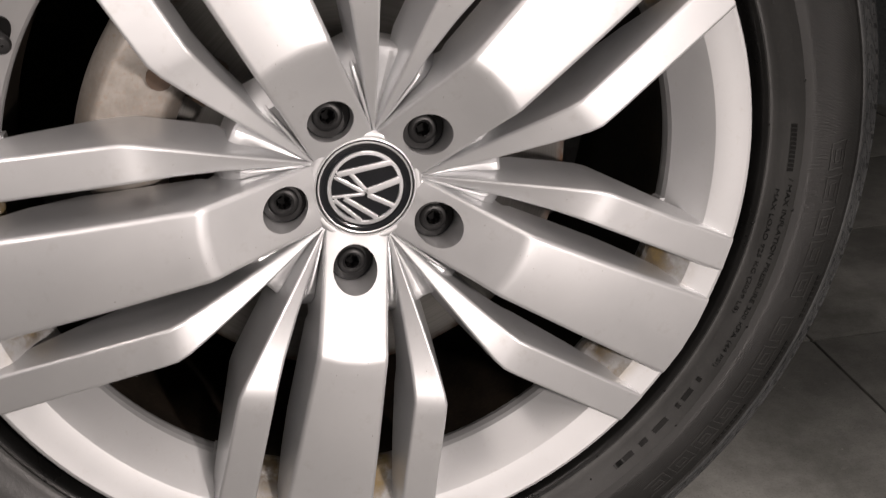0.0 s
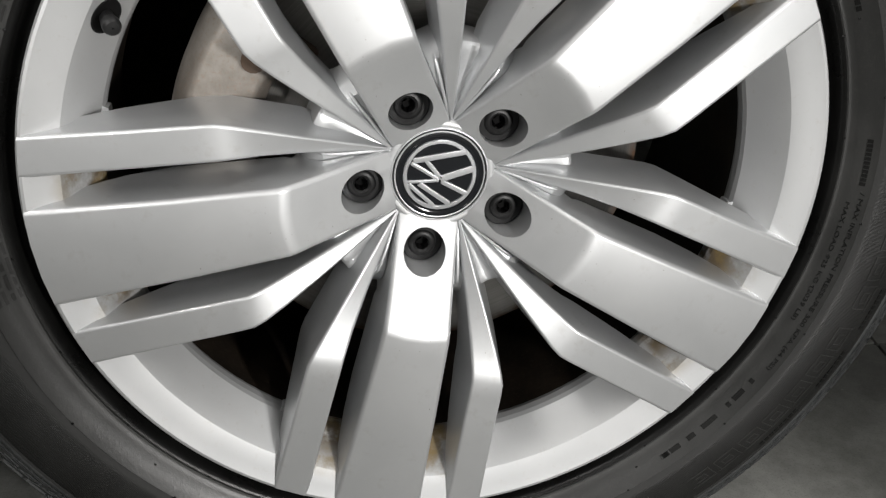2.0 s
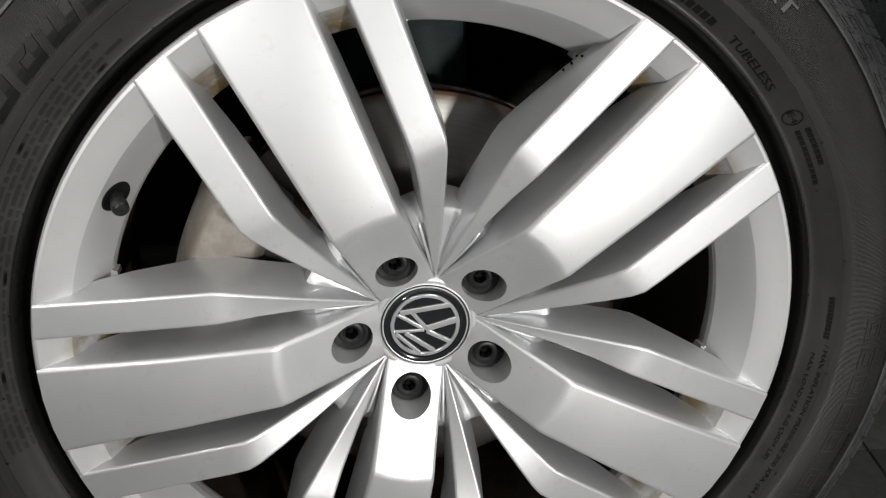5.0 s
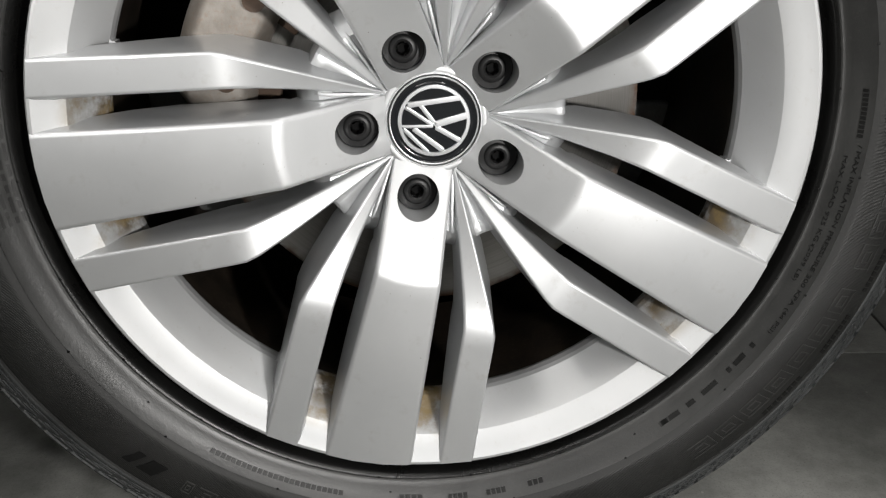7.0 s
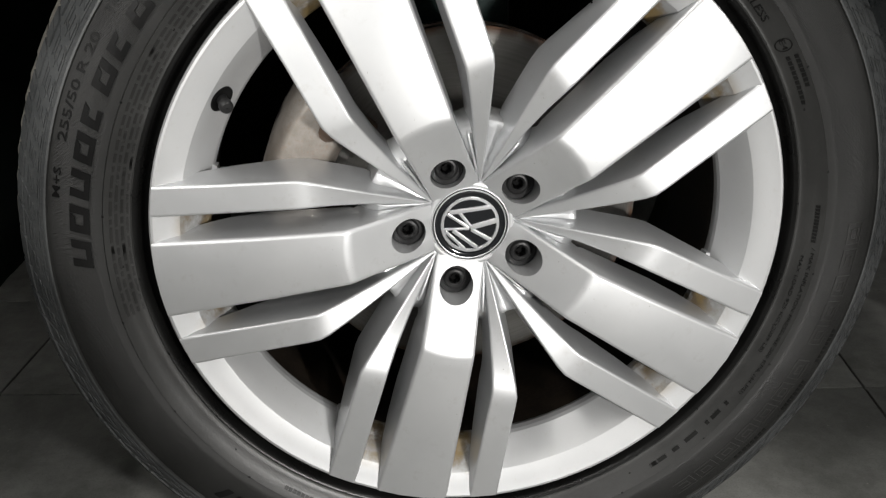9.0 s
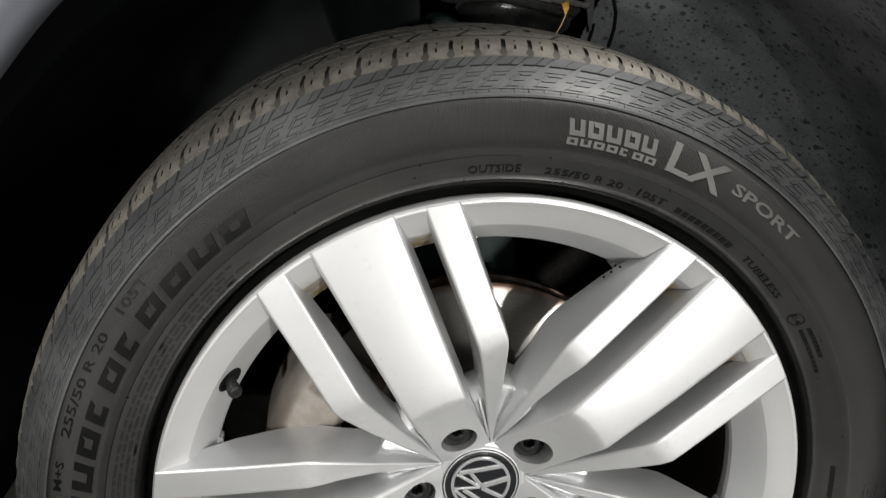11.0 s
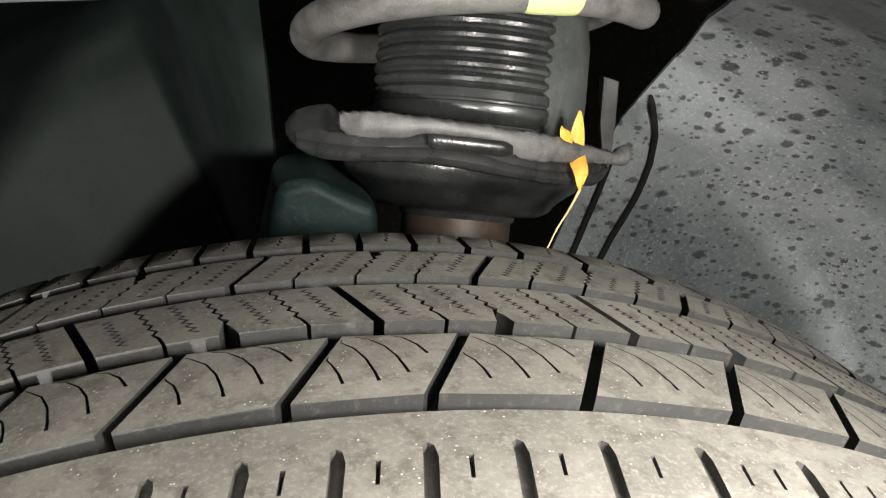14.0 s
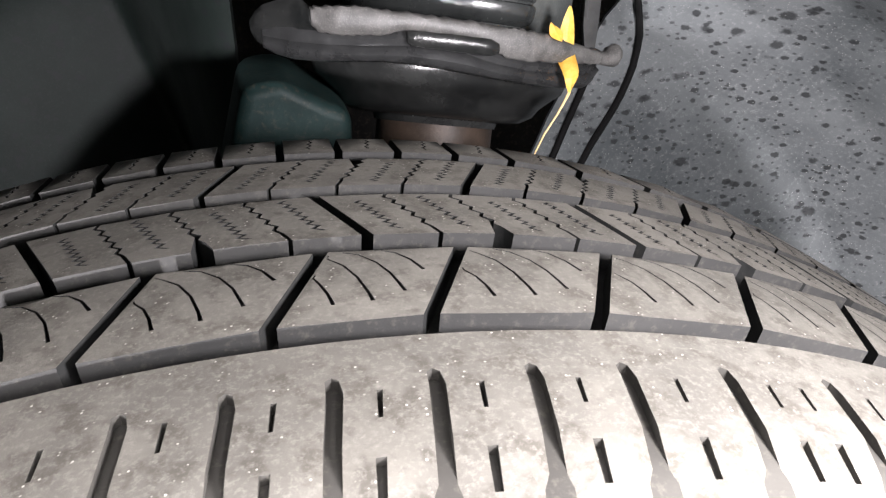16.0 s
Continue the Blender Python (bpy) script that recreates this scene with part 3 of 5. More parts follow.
        for t in range(0, 91, 15):
            fillet.append((uq - d + d * math.sin(radians(t)), s * (vq + d - d * math.cos(radians(t)))))
        fillet += [(uq + 0.001, s * (vq + d)), (uq + 0.005, s * (vq + d))]
        prism(bm, fillet, -0.0063, 0.0050)
    # creased valley towards the next spoke
    far = radians(36.0)
    rad, tan = Vector((math.cos(far), 0, math.sin(far))), Vector((-math.sin(far), 0, math.cos(far)))
    rows = []
    for r, hw, t in ((0.0355, 0.0016, -0.0004), (0.060, 0.0048, -0.0070), (0.085, 0.0090, -0.0130), (0.0900, 0.0100, -0.0146), (0.0945, 0.0110, -0.0150), (0.0965, 0.0115, -0.0140), (0.0980, 0.0119, -0.0112), (0.0990, 0.0121, -0.0050), (0.0994, 0.0122, 0.0060)):
        rows.append((r, hw, t))
    for s, lo in ((1, 0.0), (-1, 0.0)):
        loops = []
        for r, hw, t in rows:
            t += 0.0095 * min(1.0, (r - 0.0355) / 0.03)
            e = rad * r + tan * (s * hw) + Vector((0, t - 0.0034, 0))
            k = min(1.0, max(0.0, (r - 0.036) / 0.03))
            m = rad * r + tan * (s * hw * 0.5) + Vector((0, t + 0.0006 * k, 0))
            c = rad * r + Vector((0, t + 0.0018 * k, 0))
            loops.append((c, m, e))
        vs = [[bm.verts.new(p) for p in lp] for lp in loops]
        for a, b in zip(vs, vs[1:]):
            for k in range(2):
                bm.faces.new((a[k], a[k + 1], b[k + 1], b[k]))
        low = [bm.verts.new(p + Vector((0, 0.022, 0))) for p in loops[-1]]
        for k in range(2):
            bm.faces.new((vs[-1][k], vs[-1][k + 1], low[k + 1], low[k]))
    return softened(bm, "spoke", 0.0)


def mathutils_fill(loops):
    """Triangles that fill the first loop and leave the others open."""
    pts = [Vector((p.x, p.y)) for loop in loops for p in loop]
    faces, k = [], 0
    for loop in loops:
        area = sum(p.x * q.y - q.x * p.y for p, q in zip(loop, loop[1:] + loop[:1]))
        faces.append(list(range(k, k + len(loop)))[::1 if area > 0 else -1])
        k += len(loop)
    from mathutils.geometry import delaunay_2d_cdt
    out = delaunay_2d_cdt(pts, [], faces, 1, 1e-7)
    old = [o[0] if o else -1 for o in out[3]]
    return [tuple(old[i] for i in f) for f, src in zip(out[2], out[5]) if src == [0] and min(old[i] for i in f) >= 0]


def build_wheel():
    rim = [(0.2620, -0.0200), (0.2712, -0.0290), (0.2722, -0.0385), (0.2716, -0.0420), (0.2702, -0.0436), (0.2682, -0.0437), (0.2655, -0.0424), (0.2600, -0.0400), (0.2520, -0.0366),
           (0.2480, -0.0345), (0.2455, -0.0315), (0.2400, -0.0225), (0.2320, -0.0105), (0.2290, -0.0060), (0.2278, -0.0020), (0.2276, 0.0040), (0.2295, 0.0100)]
    part("rim", lathe(rim, 240), M_RIM, WHEEL, "silver outer rim with brown brake dust in the pockets", 11)
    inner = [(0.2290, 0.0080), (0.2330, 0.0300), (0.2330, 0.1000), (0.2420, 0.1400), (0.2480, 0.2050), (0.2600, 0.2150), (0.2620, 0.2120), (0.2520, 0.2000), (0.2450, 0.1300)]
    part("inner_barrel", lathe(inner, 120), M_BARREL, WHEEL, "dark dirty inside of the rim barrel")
    hub = [(0.0300, 0.0060), (0.0325, -0.0002), (0.0350, -0.0014), (0.0375, 0.0000), (0.0410, 0.0110), (0.0560, 0.0125), (0.0720, 0.0125), (0.0740, 0.0180), (0.0400, 0.0400)]
    part("hub", lathe(hub, 120), M_SILVER, WHEEL, "silver hub bowl with creases meeting at the cap", 30)
    me = spoke_mesh()
    for a in SPOKE_TURNS:
        ob = part("spoke", me, M_SILVER, WHEEL)
        ob.matrix_basis = Matrix.Rotation(radians(-a), 4, "Y")
        # black cover with a star-shaped socket in each bolt hole
        bm = bmesh.new()
        lathe([(0.0154, 0.0095), (0.0154, 0.0020), (0.0146, 0.0006), (0.0104, 0.0002), (0.0098, -0.0010), (0.0086, -0.0018), (0.0068, -0.0020), (0.0060, -0.0014), (0.0054, -0.0010)], 40, bm=bm)
        bolt = part("lug_bolt", bm, M_BOLT, WHEEL, "matt black bolt cover with a star socket")
        c = ring(0.056, a, 0.0)
        bolt.matrix_basis = Matrix.Translation(c)
        bm = bmesh.new()
        star = [((0.0052 if k % 2 else 0.0036) * math.cos(math.pi * k / 6), (0.0052 if k % 2 else 0.0036) * math.sin(math.pi * k / 6)) for k in range(12)]
        top = [bm.verts.new((x, -0.0010, z)) for x, z in star]
        low = [bm.verts.new((x, 0.0060, z)) for x, z in star]
        for i in range(12):
            bm.faces.new((top[i], top[(i + 1) % 12], low[(i + 1) % 12], low[i]))
        bm.faces.new(low)
        lathe([(0.0056, -0.0009), (0.0050, -0.0008)], 24, bm=bm)
        part("socket", bm, M_RECESS, bolt)
    # cap with bright rings and plain bars for its badge
    part("hub_ring", lathe([(0.0350, -0.0026), (0.0352, -0.0036), (0.0375, -0.0042), (0.0390, -0.0038), (0.0402, -0.0024), (0.0410, 0.0000), (0.0414, 0.0060)], 120), M_SILVER, WHEEL, "rounded silver ring where the creases meet")
    part("cap_collar", lathe([(0.0354, 0.0020), (0.0354, -0.0040), (0.0350, -0.0046), (0.0345, -0.0047), (0.0341, -0.0042), (0.0339, 0.0020)], 120), M_SILVER, WHEEL, "thin silver collar round the cap")
    cap = part("centre_cap", lathe([(0.0333, 0.0040), (0.0332, -0.0034), (0.0325, -0.0043), (0.0312, -0.0044), (0.0300, -0.0036), (0.0285, -0.0032), (0.0278, -0.0036)], 96), M_GLOSS, WHEEL, "black centre cap with chrome rings and bars")
    part("cap_edge", lathe([(0.0331, -0.0032), (0.0329, -0.0043), (0.0324, -0.0046), (0.0318, -0.0044)], 96), M_SILVER, cap, "thin dull silver edge")
    part("cap_face", lathe([(0.0280, -0.0035), (0.0250, -0.0037), (0.0150, -0.0040), (0.0006, -0.0041)], 72), M_GLOSS, cap, "gloss black cap face")
    part("cap_ring", lathe([(0.0266, -0.0034), (0.0264, -0.0046), (0.0260, -0.0050), (0.0240, -0.0050), (0.0236, -0.0046), (0.0234, -0.0036)], 96), M_BADGE, cap, "bright ring")
    k = 0.00047
    bars = ((-40, 27, 42, 34, 9), (-43, 24, -3, -6, 6), (-20, 26, 2, -6, 7), (0, -6, 51, 6, 11), (-50, -6, -2, -8, 5), (2, -10, 39, -34, 8), (-33, -10, 12, -48, 8), (-48, -10, -12, -49, 6))
    for x0, y0, x1, y1, w in bars:
        d = Vector((x1 - x0, 0, y1 - y0)).normalized()
        n = Vector((-d.z, 0, d.x)) * w * k / 2
        p, q = Vector((x0 * k, 0, y0 * k)), Vector((x1 * k, 0, y1 * k))
        bm = bmesh.new()
        prism(bm, [((v.x), (v.z)) for v in (p - n, q - n, q + n, p + n)], -0.0034, -0.0054)
        part("badge_bar", softened(bm, "badge_bar", 0.0005, 2), M_BADGE, cap, "bright badge bar")
    # stone chips in the lacquer
    bm = bmesh.new()
    for du, y in ((0.0, -0.016), (0.006, -0.012), (-0.007, -0.015), (-0.003, -0.008), (0.002, -0.011), (0.008, -0.019)):
        u, v = 0.205 + du, 0.0865
        a = SPOKE_TURNS[3] + math.degrees(math.atan2(v, u))
        bmesh.ops.create_icosphere(bm, subdivisions=1, radius=0.0011, matrix=Matrix.Translation(ring(math.hypot(u, v), a, y)))
    part("paint_chips", bm, M_RECESS, WHEEL, "small dark chips in the lacquer")["kind"] = "stuff"
    # tyre valve; a dark disc on the rim paints the shade of its dimple
    a = 147.2
    turn = Matrix.Rotation(radians(-a), 4, "Y")
    valve = thing("valve", turn @ Matrix.Translation((0.2395, -0.0215, 0)), "", "")
    valve.parent = WHEEL
    bm = bmesh.new()
    lathe([(0.0005, -0.0007), (0.0090, -0.0009), (0.0108, -0.0012), (0.0116, -0.0008), (0.0120, 0.0010)], 36, bm=bm)
    part("valve_seat", bm, M_RECESS, valve, "dark round disc, the painted shade of the valve dimple").matrix_basis = Matrix.Rotation(radians(-56), 4, "Z")
    bm = bmesh.new()
    lathe([(0.0046, 0.004), (0.0046, -0.0098), (0.0042, -0.0104), (0.0044, -0.0112), (0.0056, -0.0116), (0.0057, -0.0160), (0.0052, -0.0178), (0.0040, -0.0188), (0.0005, -0.0190)], 24, bm=bm)
    part("valve_cap", bm, M_BOLT, valve, "dull black valve cap").matrix_basis = Matrix.Rotation(radians(-24), 4, "Z")


def lathe_dot(bm, c, r):
    vs = [bm.verts.new((c.x + r * math.cos(t), c.y, c.z + r * math.sin(t))) for t in np.linspace(0, 2 * math.pi, 8, endpoint=False)]
    top = bm.verts.new((c.x, c.y - r * 0.6, c.z))
    for i in range(8):
        bm.faces.new((vs[i], vs[(i + 1) % 8], top))


build_wheel()

# ---- the tyre ----
TYRE = thing("tyre", HUB, "dusty black road tyre with moulded sidewall writing", "tyre")
SIDE = ((0.2560, -0.0060), (0.2735, -0.0140), (0.2786, -0.0170), (0.2804, -0.0225), (0.2814, -0.0280), (0.2832, -0.0305), (0.2850, -0.0310), (0.2864, -0.0302), (0.2885, -0.0305), (0.2940, -0.0340), (0.2990, -0.0365),
        (0.3030, -0.0391), (0.3041, -0.0399), (0.3048, -0.0383), (0.3120, -0.0400), (0.3190, -0.0405), (0.3270, -0.0397), (0.3350, -0.0382), (0.3420, -0.0362), (0.3452, -0.0348),
        (0.3462, -0.0362), (0.3480, -0.0362), (0.3495, -0.0345), (0.3560, -0.0310), (0.3620, -0.0262), (0.3670, -0.0220), (0.3705, -0.0182), (0.3716, -0.0165))
RIDGE = 0.3462
SPREAD = ((0.2786, 0.0), (0.2865, 0.12), (0.3045, 0.46), (0.3300, 0.90), (0.3470, 1.0), (0.3720, 1.0))


def bulge(deg):
    """How far the loaded tyre spreads outwards; nothing at its crown."""
    f = min(1.0, 1.0 - math.sin(radians(deg)))
    return 0.0155 * f * (1.5 - 0.5 * f)


def side_y(r):
    return float(np.interp(r, [p[0] for p in SIDE], [p[1] for p in SIDE]))


def seat(v):
    """Flattens the foot of the tyre on the floor."""
    v.z = max(v.z, -HUB[2] + 0.0008)
    return v


def on_side(deg, r, up=0.0):
    """A point on the outer sidewall, raised along its slope's normal."""
    e = 0.002
    s = (side_y(r + e) - side_y(r - e)) / (2 * e)
    k = 1.0 / math.sqrt(1 + s * s)
    lift = bulge(deg) * float(np.interp(r, [p[0] for p in SPREAD], [p[1] for p in SPREAD]))
    return seat(ring(r + up * s * k, deg, side_y(r) - up * k - lift))


def crown(y):
    return 0.3825 - 0.5 * (y - 0.09) ** 2 - 22.0 * max(0.0, -0.002 - y) ** 2 - 14.0 * max(0.0, y - 0.160) ** 2


def spread(deg, y):
    return y - bulge(deg) * min(1.0, max(0.0, 1.0 - (y + 0.0168) / 0.085))


def on_tread(deg, y, down=0.0):
    return seat(ring(crown(y) - down, deg, spread(deg, y)))


DEG = 0.3815 * math.pi / 180.0
GROOVE = 0.0080


def stamp(blocks, name, depth=GROOVE, slot=None):
    """Blocks round the tread: pairs of a start angle and pieces, each piece an outline of (degrees, y) with holes."""
    verts, faces, mats = [], [], []
    for start, pieces in blocks:
        for loops in pieces:
            pts = [p for loop in loops for p in loop]
            o, n = len(verts), len(pts)
            verts += [on_tread(start + a, y, 0.0) for a, y in pts] + [on_tread(start + a, y, depth) for a, y in pts]
            for tri in mathutils_fill([[Vector((a * DEG * 1000, y * 1000, 0)) for a, y in loop] for loop in loops]):
                faces.append(tuple(o + i for i in tri))
                mats.append(0)
            k = 0
            for loop in loops:
                m = len(loop)
                for i in range(m):
                    (a0, y0), (a1, y1) = loop[i], loop[(i + 1) % m]
                    faces.append((o + k + i, o + k + (i + 1) % m, o + k + (i + 1) % m + n, o + k + i + n))
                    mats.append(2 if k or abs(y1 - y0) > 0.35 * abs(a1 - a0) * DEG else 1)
                k += m
    me = mesh_data(name, verts, faces, 0)
    for m in (M_TREAD, M_GROOVE, slot or M_SLOT_SHADED):
        me.materials.append(m)
    me.polygons.foreach_set("material_index", mats)
    bm = bmesh.new()
    bm.from_mesh(me)
    bmesh.ops.recalc_face_normals(bm, faces=bm.faces)
    bm.to_mesh(me)
    bm.free()
    me.shade_smooth()
    me.set_sharp_from_angle(angle=radians(24))
    return me


def repeated(pieces, starts):
    return [(a, pieces) for a in starts]


def jag(a, y0, y1, lean, amp, n=13, solid=0.22):
    """A zigzag cut from y0 to y1, straight over its first part."""
    out = []
    for i in range(n):
        f = i / (n - 1)
        z = 0.0 if f < solid else amp * (1 if i % 2 else -1)
        out.append((a + lean * f + z, y0 + (y1 - y0) * f))
    return out


def slit(a, ya, yb, w, lean=0.0):
    """A blind slit from ya down to yb."""
    return [(a - w, ya), (a + w, ya), (a + w * 0.8 + lean, yb), (a - w * 0.8 + lean, yb)]


def sipe_rib(y0, y1, lean, slot, notch_at, notch_side, period, cuts):
    """One long pitch of a rib: a wide slot at its start, a half-way notch, zigzag cuts that run through or stay blind."""
    pieces = []
    step = period / cuts
    gap = 0.085
    edges = [i for i in range(cuts + 1) if i % 2 == 0 or i == notch_at]
    for i, i1 in zip(edges, edges[1:]):
        gl = slot / 2 if i == 0 else gap
        gr = slot / 2 if i1 == cuts else gap
        left = jag(i * step + gl, y0, y1, lean, 0.0 if i == 0 else 0.13)
        right = jag(i1 * step - gr, y0, y1, lean, 0.0 if i1 == cuts else 0.13)
        if i == notch_at:
            if notch_side < 0:
                cut = y0 + 0.0085
                left = [(i * step + gl + 0.62, y0), (i * step + gl + 0.02 + lean * 0.3, cut)] + [p for p in left if p[1] > cut + 0.001]
            else:
                cut = y1 - 0.0085
                left = [p for p in left if p[1] < cut - 0.001] + [(i * step + gl + 0.02 + lean * 0.7, cut), (i * step + gl + 0.62 + lean, y1)]
        loops = [left + right[::-1]]
        for k in range(i + 1, i1):
            # blind zigzag cut in the middle of the strip
            f0, f1 = (0.16, 0.95) if k % 4 == 1 else (0.12, 0.84)
            way = jag(k * step + lean * f0, y0 + (y1 - y0) * f0, y0 + (y1 - y0) * f1, lean * (f1 - f0), 0.17, 15, 0.0)
            loops.append([(a - 0.10, y) for a, y in way] + [(a + 0.10, y) for a, y in way[::-1]])
        pieces.append(loops)
    return pieces


def curved_block(y0, y1, period, slot, lean, turn=0.0):
    """A block with curved cuts that start beside its far slot and die out in it."""
    out = [(slot / 2, y0), (period - slot / 2, y0), (period - slot / 2 + lean, y1), (slot / 2 + lean, y1)]
    loops = [out]
    for way in (((4.50, 0.0612), (4.15, 0.0600), (3.85, 0.0570), (3.65, 0.0525), (3.55, 0.0478)), ((3.95, 0.0702), (3.30, 0.0688), (2.75, 0.0650), (2.35, 0.0590), (2.12, 0.0520), (2.05, 0.0482)),
                ((2.60, 0.0713), (2.00, 0.0698), (1.40, 0.0655), (1.00, 0.0600), (0.80, 0.0545), (0.70, 0.0515)), ((1.00, 0.0713), (0.45, 0.0698), (-0.05, 0.0660), (-0.40, 0.0610))):
        one, two = [], []
        pts = []
        for a, y in way:
            edge = period - slot / 2 + lean * (y - y0) / (y1 - y0) - 0.12
            pts.append((min(a * period / 5.95 + turn * (0.0713 - y) / 0.025, edge) * DEG, y))
        for k, (a, y) in enumerate(pts):
            (xa, ya), (xb, yb) = pts[max(0, k - 1)], pts[min(len(pts) - 1, k + 1)]
            d = math.hypot(xb - xa, yb - ya)
            h = 0.00016 + 0.00030 * k / (len(pts) - 1)
            one.append(((a - (yb - ya) / d * h) / DEG, y + (xb - xa) / d * h))
            two.append(((a + (yb - ya) / d * h) / DEG, y - (xb - xa) / d * h))
        loops.append(one + two[::-1])
    return [loops]


def shoulder_block(y0, y1, ymid, period, slot):
    """Outer shoulder: wide cuts open to the sidewall and short blind slits, one row of two in the long blocks."""
    h = slot / 2
    lean = 0.75
    out = [(0.0, ymid), (h * 0.8, ymid - 0.0010), (h, ymid - 0.005), (h + lean * 0.45, (ymid + y0) / 2), (h + lean, y0), (period - h + lean, y0), (period - h + lean * 0.45, (ymid + y0) / 2), (period - h, ymid - 0.005), (period - h * 0.8, ymid - 0.0010),
           (period, ymid), (period, y1), (period * 0.5, y1), (0.0, y1)]
    loops = [out]
    for f in ((0.35, 0.66) if period > 3.75 else (0.55,)):
        a = period * f + 0.05
        loops += [slit(a, 0.0172, 0.0096, 0.085, 0.17), slit(a + 0.42, -0.0004, -0.0098, 0.15, 0.2)]
    return [loops]


def pitches(known, rest, seed):
    """Block edges round the whole tread: the given ones, then short, middle and long pitches by turns."""
    rng = random.Random(seed)
    left = 360.0 - (known[0] - known[-1])
    seq = []
    while sum(seq) < left - rest[0] / 2:
        seq += [rng.choice(rest)] * rng.choice((1, 2, 3))
    seq = seq[:-1] if sum(seq) - left > rest[0] else seq
    k = left / sum(seq)
    edges = list(known)
    for p in seq[:-1]:
        edges.append(edges[-1] - p * k)
    return list(zip(edges[1:] + [known[0] - 360.0], edges))


OUTER_CUTS = (120.6, 118.0, 115.2, 112.2, 109.3, 106.4, 102.75, 98.7, 95.25, 92.4, 89.45, 86.5, 83.5, 80.5, 76.9, 72.8, 68.9, 65.0)
OUTER_SLOTS = (114.1, 108.5, 102.9, 97.0, 91.05, 85.85, 79.9, 73.65, 68.1, 62.7)
INNER_CUTS = (103.4, 100.6, 97.8, 95.07, 92.4, 89.54, 86.77, 83.87, 80.96, 77.97, 74.13, 69.97, 66.1)
OUTER_RING = pitches(OUTER_CUTS, (2.9, 3.5, 4.1), 3)


def build_tread():
    depth = ((-0.018, 0.02), (-0.010, 0.20), (0.0, 0.27), (0.030, 0.32), (0.034, 1.0), (0.18, 1.0), (0.195, 0.1))
    for name, lo, hi, n, material, label in (("shoulder_base", -0.0168, 0.0335, 14, M_CUT, "dusty base of the shoulder cuts"), ("carcass", 0.0335, 0.196, 34, M_SLOT_SHADED, "dark grooved tread base")):
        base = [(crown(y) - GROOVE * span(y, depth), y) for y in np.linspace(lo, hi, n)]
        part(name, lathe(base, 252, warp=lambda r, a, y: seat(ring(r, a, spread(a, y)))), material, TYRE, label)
    rear = [(crown(0.196), 0.196), (0.349, 0.206), (0.336, 0.217), (0.32, 0.226), (0.295, 0.222), (0.272, 0.208), (0.262, 0.196)]
    part("inner_sidewall", lathe(rear, 180, warp=lambda r, a, y: seat(ring(r, a, y))), M_SIDE, TYRE)
    blocks = [(a, shoulder_block(-0.0172, 0.0338, 0.0222, b - a, 0.50)) for a, b in OUTER_RING]
    part("outer_shoulder_rib", stamp(blocks, "outer_shoulder_rib", slot=M_CUT), None, TYRE, "pale worn shoulder blocks with lateral cuts")
    rng = random.Random(12)
    blocks = [(a, curved_block(0.0412, 0.0722, b - a, 0.55, -2.15, rng.uniform(-0.06, 0.06))) for a, b in pitches(OUTER_SLOTS, (5.6, 5.9, 6.3), 8)]
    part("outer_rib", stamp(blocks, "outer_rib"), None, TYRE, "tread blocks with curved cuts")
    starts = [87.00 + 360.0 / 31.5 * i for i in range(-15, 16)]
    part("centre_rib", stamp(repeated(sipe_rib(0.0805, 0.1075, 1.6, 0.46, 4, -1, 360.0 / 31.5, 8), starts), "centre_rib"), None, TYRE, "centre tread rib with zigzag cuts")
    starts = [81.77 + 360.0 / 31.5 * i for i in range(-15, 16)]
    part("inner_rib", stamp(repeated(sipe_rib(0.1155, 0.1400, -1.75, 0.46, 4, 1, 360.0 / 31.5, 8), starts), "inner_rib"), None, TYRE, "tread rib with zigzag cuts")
    h = 0.2
    blocks = []
    for a, b in pitches(INNER_CUTS, (2.8, 3.3, 4.0), 5):
        w = b - a
        blk = [(h, 0.1478), (w - h, 0.1478), (w - h - 0.15, 0.172), (w - h - 0.2, 0.193), (h - 0.2, 0.193), (h - 0.15, 0.172)]
        cut = jag(w * 0.5, 0.152, 0.164, -0.3, 0.09, 7, 0.0)
        blocks.append((a, [[blk, [(q - 0.06, y) for q, y in cut] + [(q + 0.06, y) for q, y in cut[::-1]]]]))
    part("inner_shoulder_rib", stamp(blocks, "inner_shoulder_rib"), None, TYRE, "small inner shoulder blocks")
    # shoulder decoration below the tread edge
    verts, faces = [], []

    def plate(points, up=0.0007):
        o = len(verts)
        n = len(points)
        verts.extend(on_side(a, r, up) for a, r in points)
        verts.extend(on_side(a, r, -0.0004) for a, r in points)
        faces.append(tuple(range(o, o + n)))
        for i in range(n):
            faces.append((o + i, o + (i + 1) % n, o + n + (i + 1) % n, o + n + i))

    def slanted(a0, a1, r0, r1, up, drift=4.9, foot=0.0):
        """A plate between two radii that leans with the ornament; drift: degrees over its whole height."""
        k = drift / (0.3716 - 0.3500)
        lo, hi = (0.3716 - r0) * k, (0.3716 - r1) * k
        plate([(a0 + lo, r0), (a1 + lo, r0), (a1 + hi + foot, r1), (a0 + hi + foot, r1)], up)

    for a, b in OUTER_RING:
        a, b = a + 0.75, b + 0.75
        w = b - a
        # worn teeth under the tread edge, split by the cuts, then leaning plates and their fine lines
        slanted(a + 0.30, a + 0.30 + 0.42 * (w - 0.6), 0.3713, 0.3660, 0.0019)
        slanted(a + 0.42 + 0.42 * (w - 0.6), b - 0.30, 0.3713, 0.3660, 0.0019)
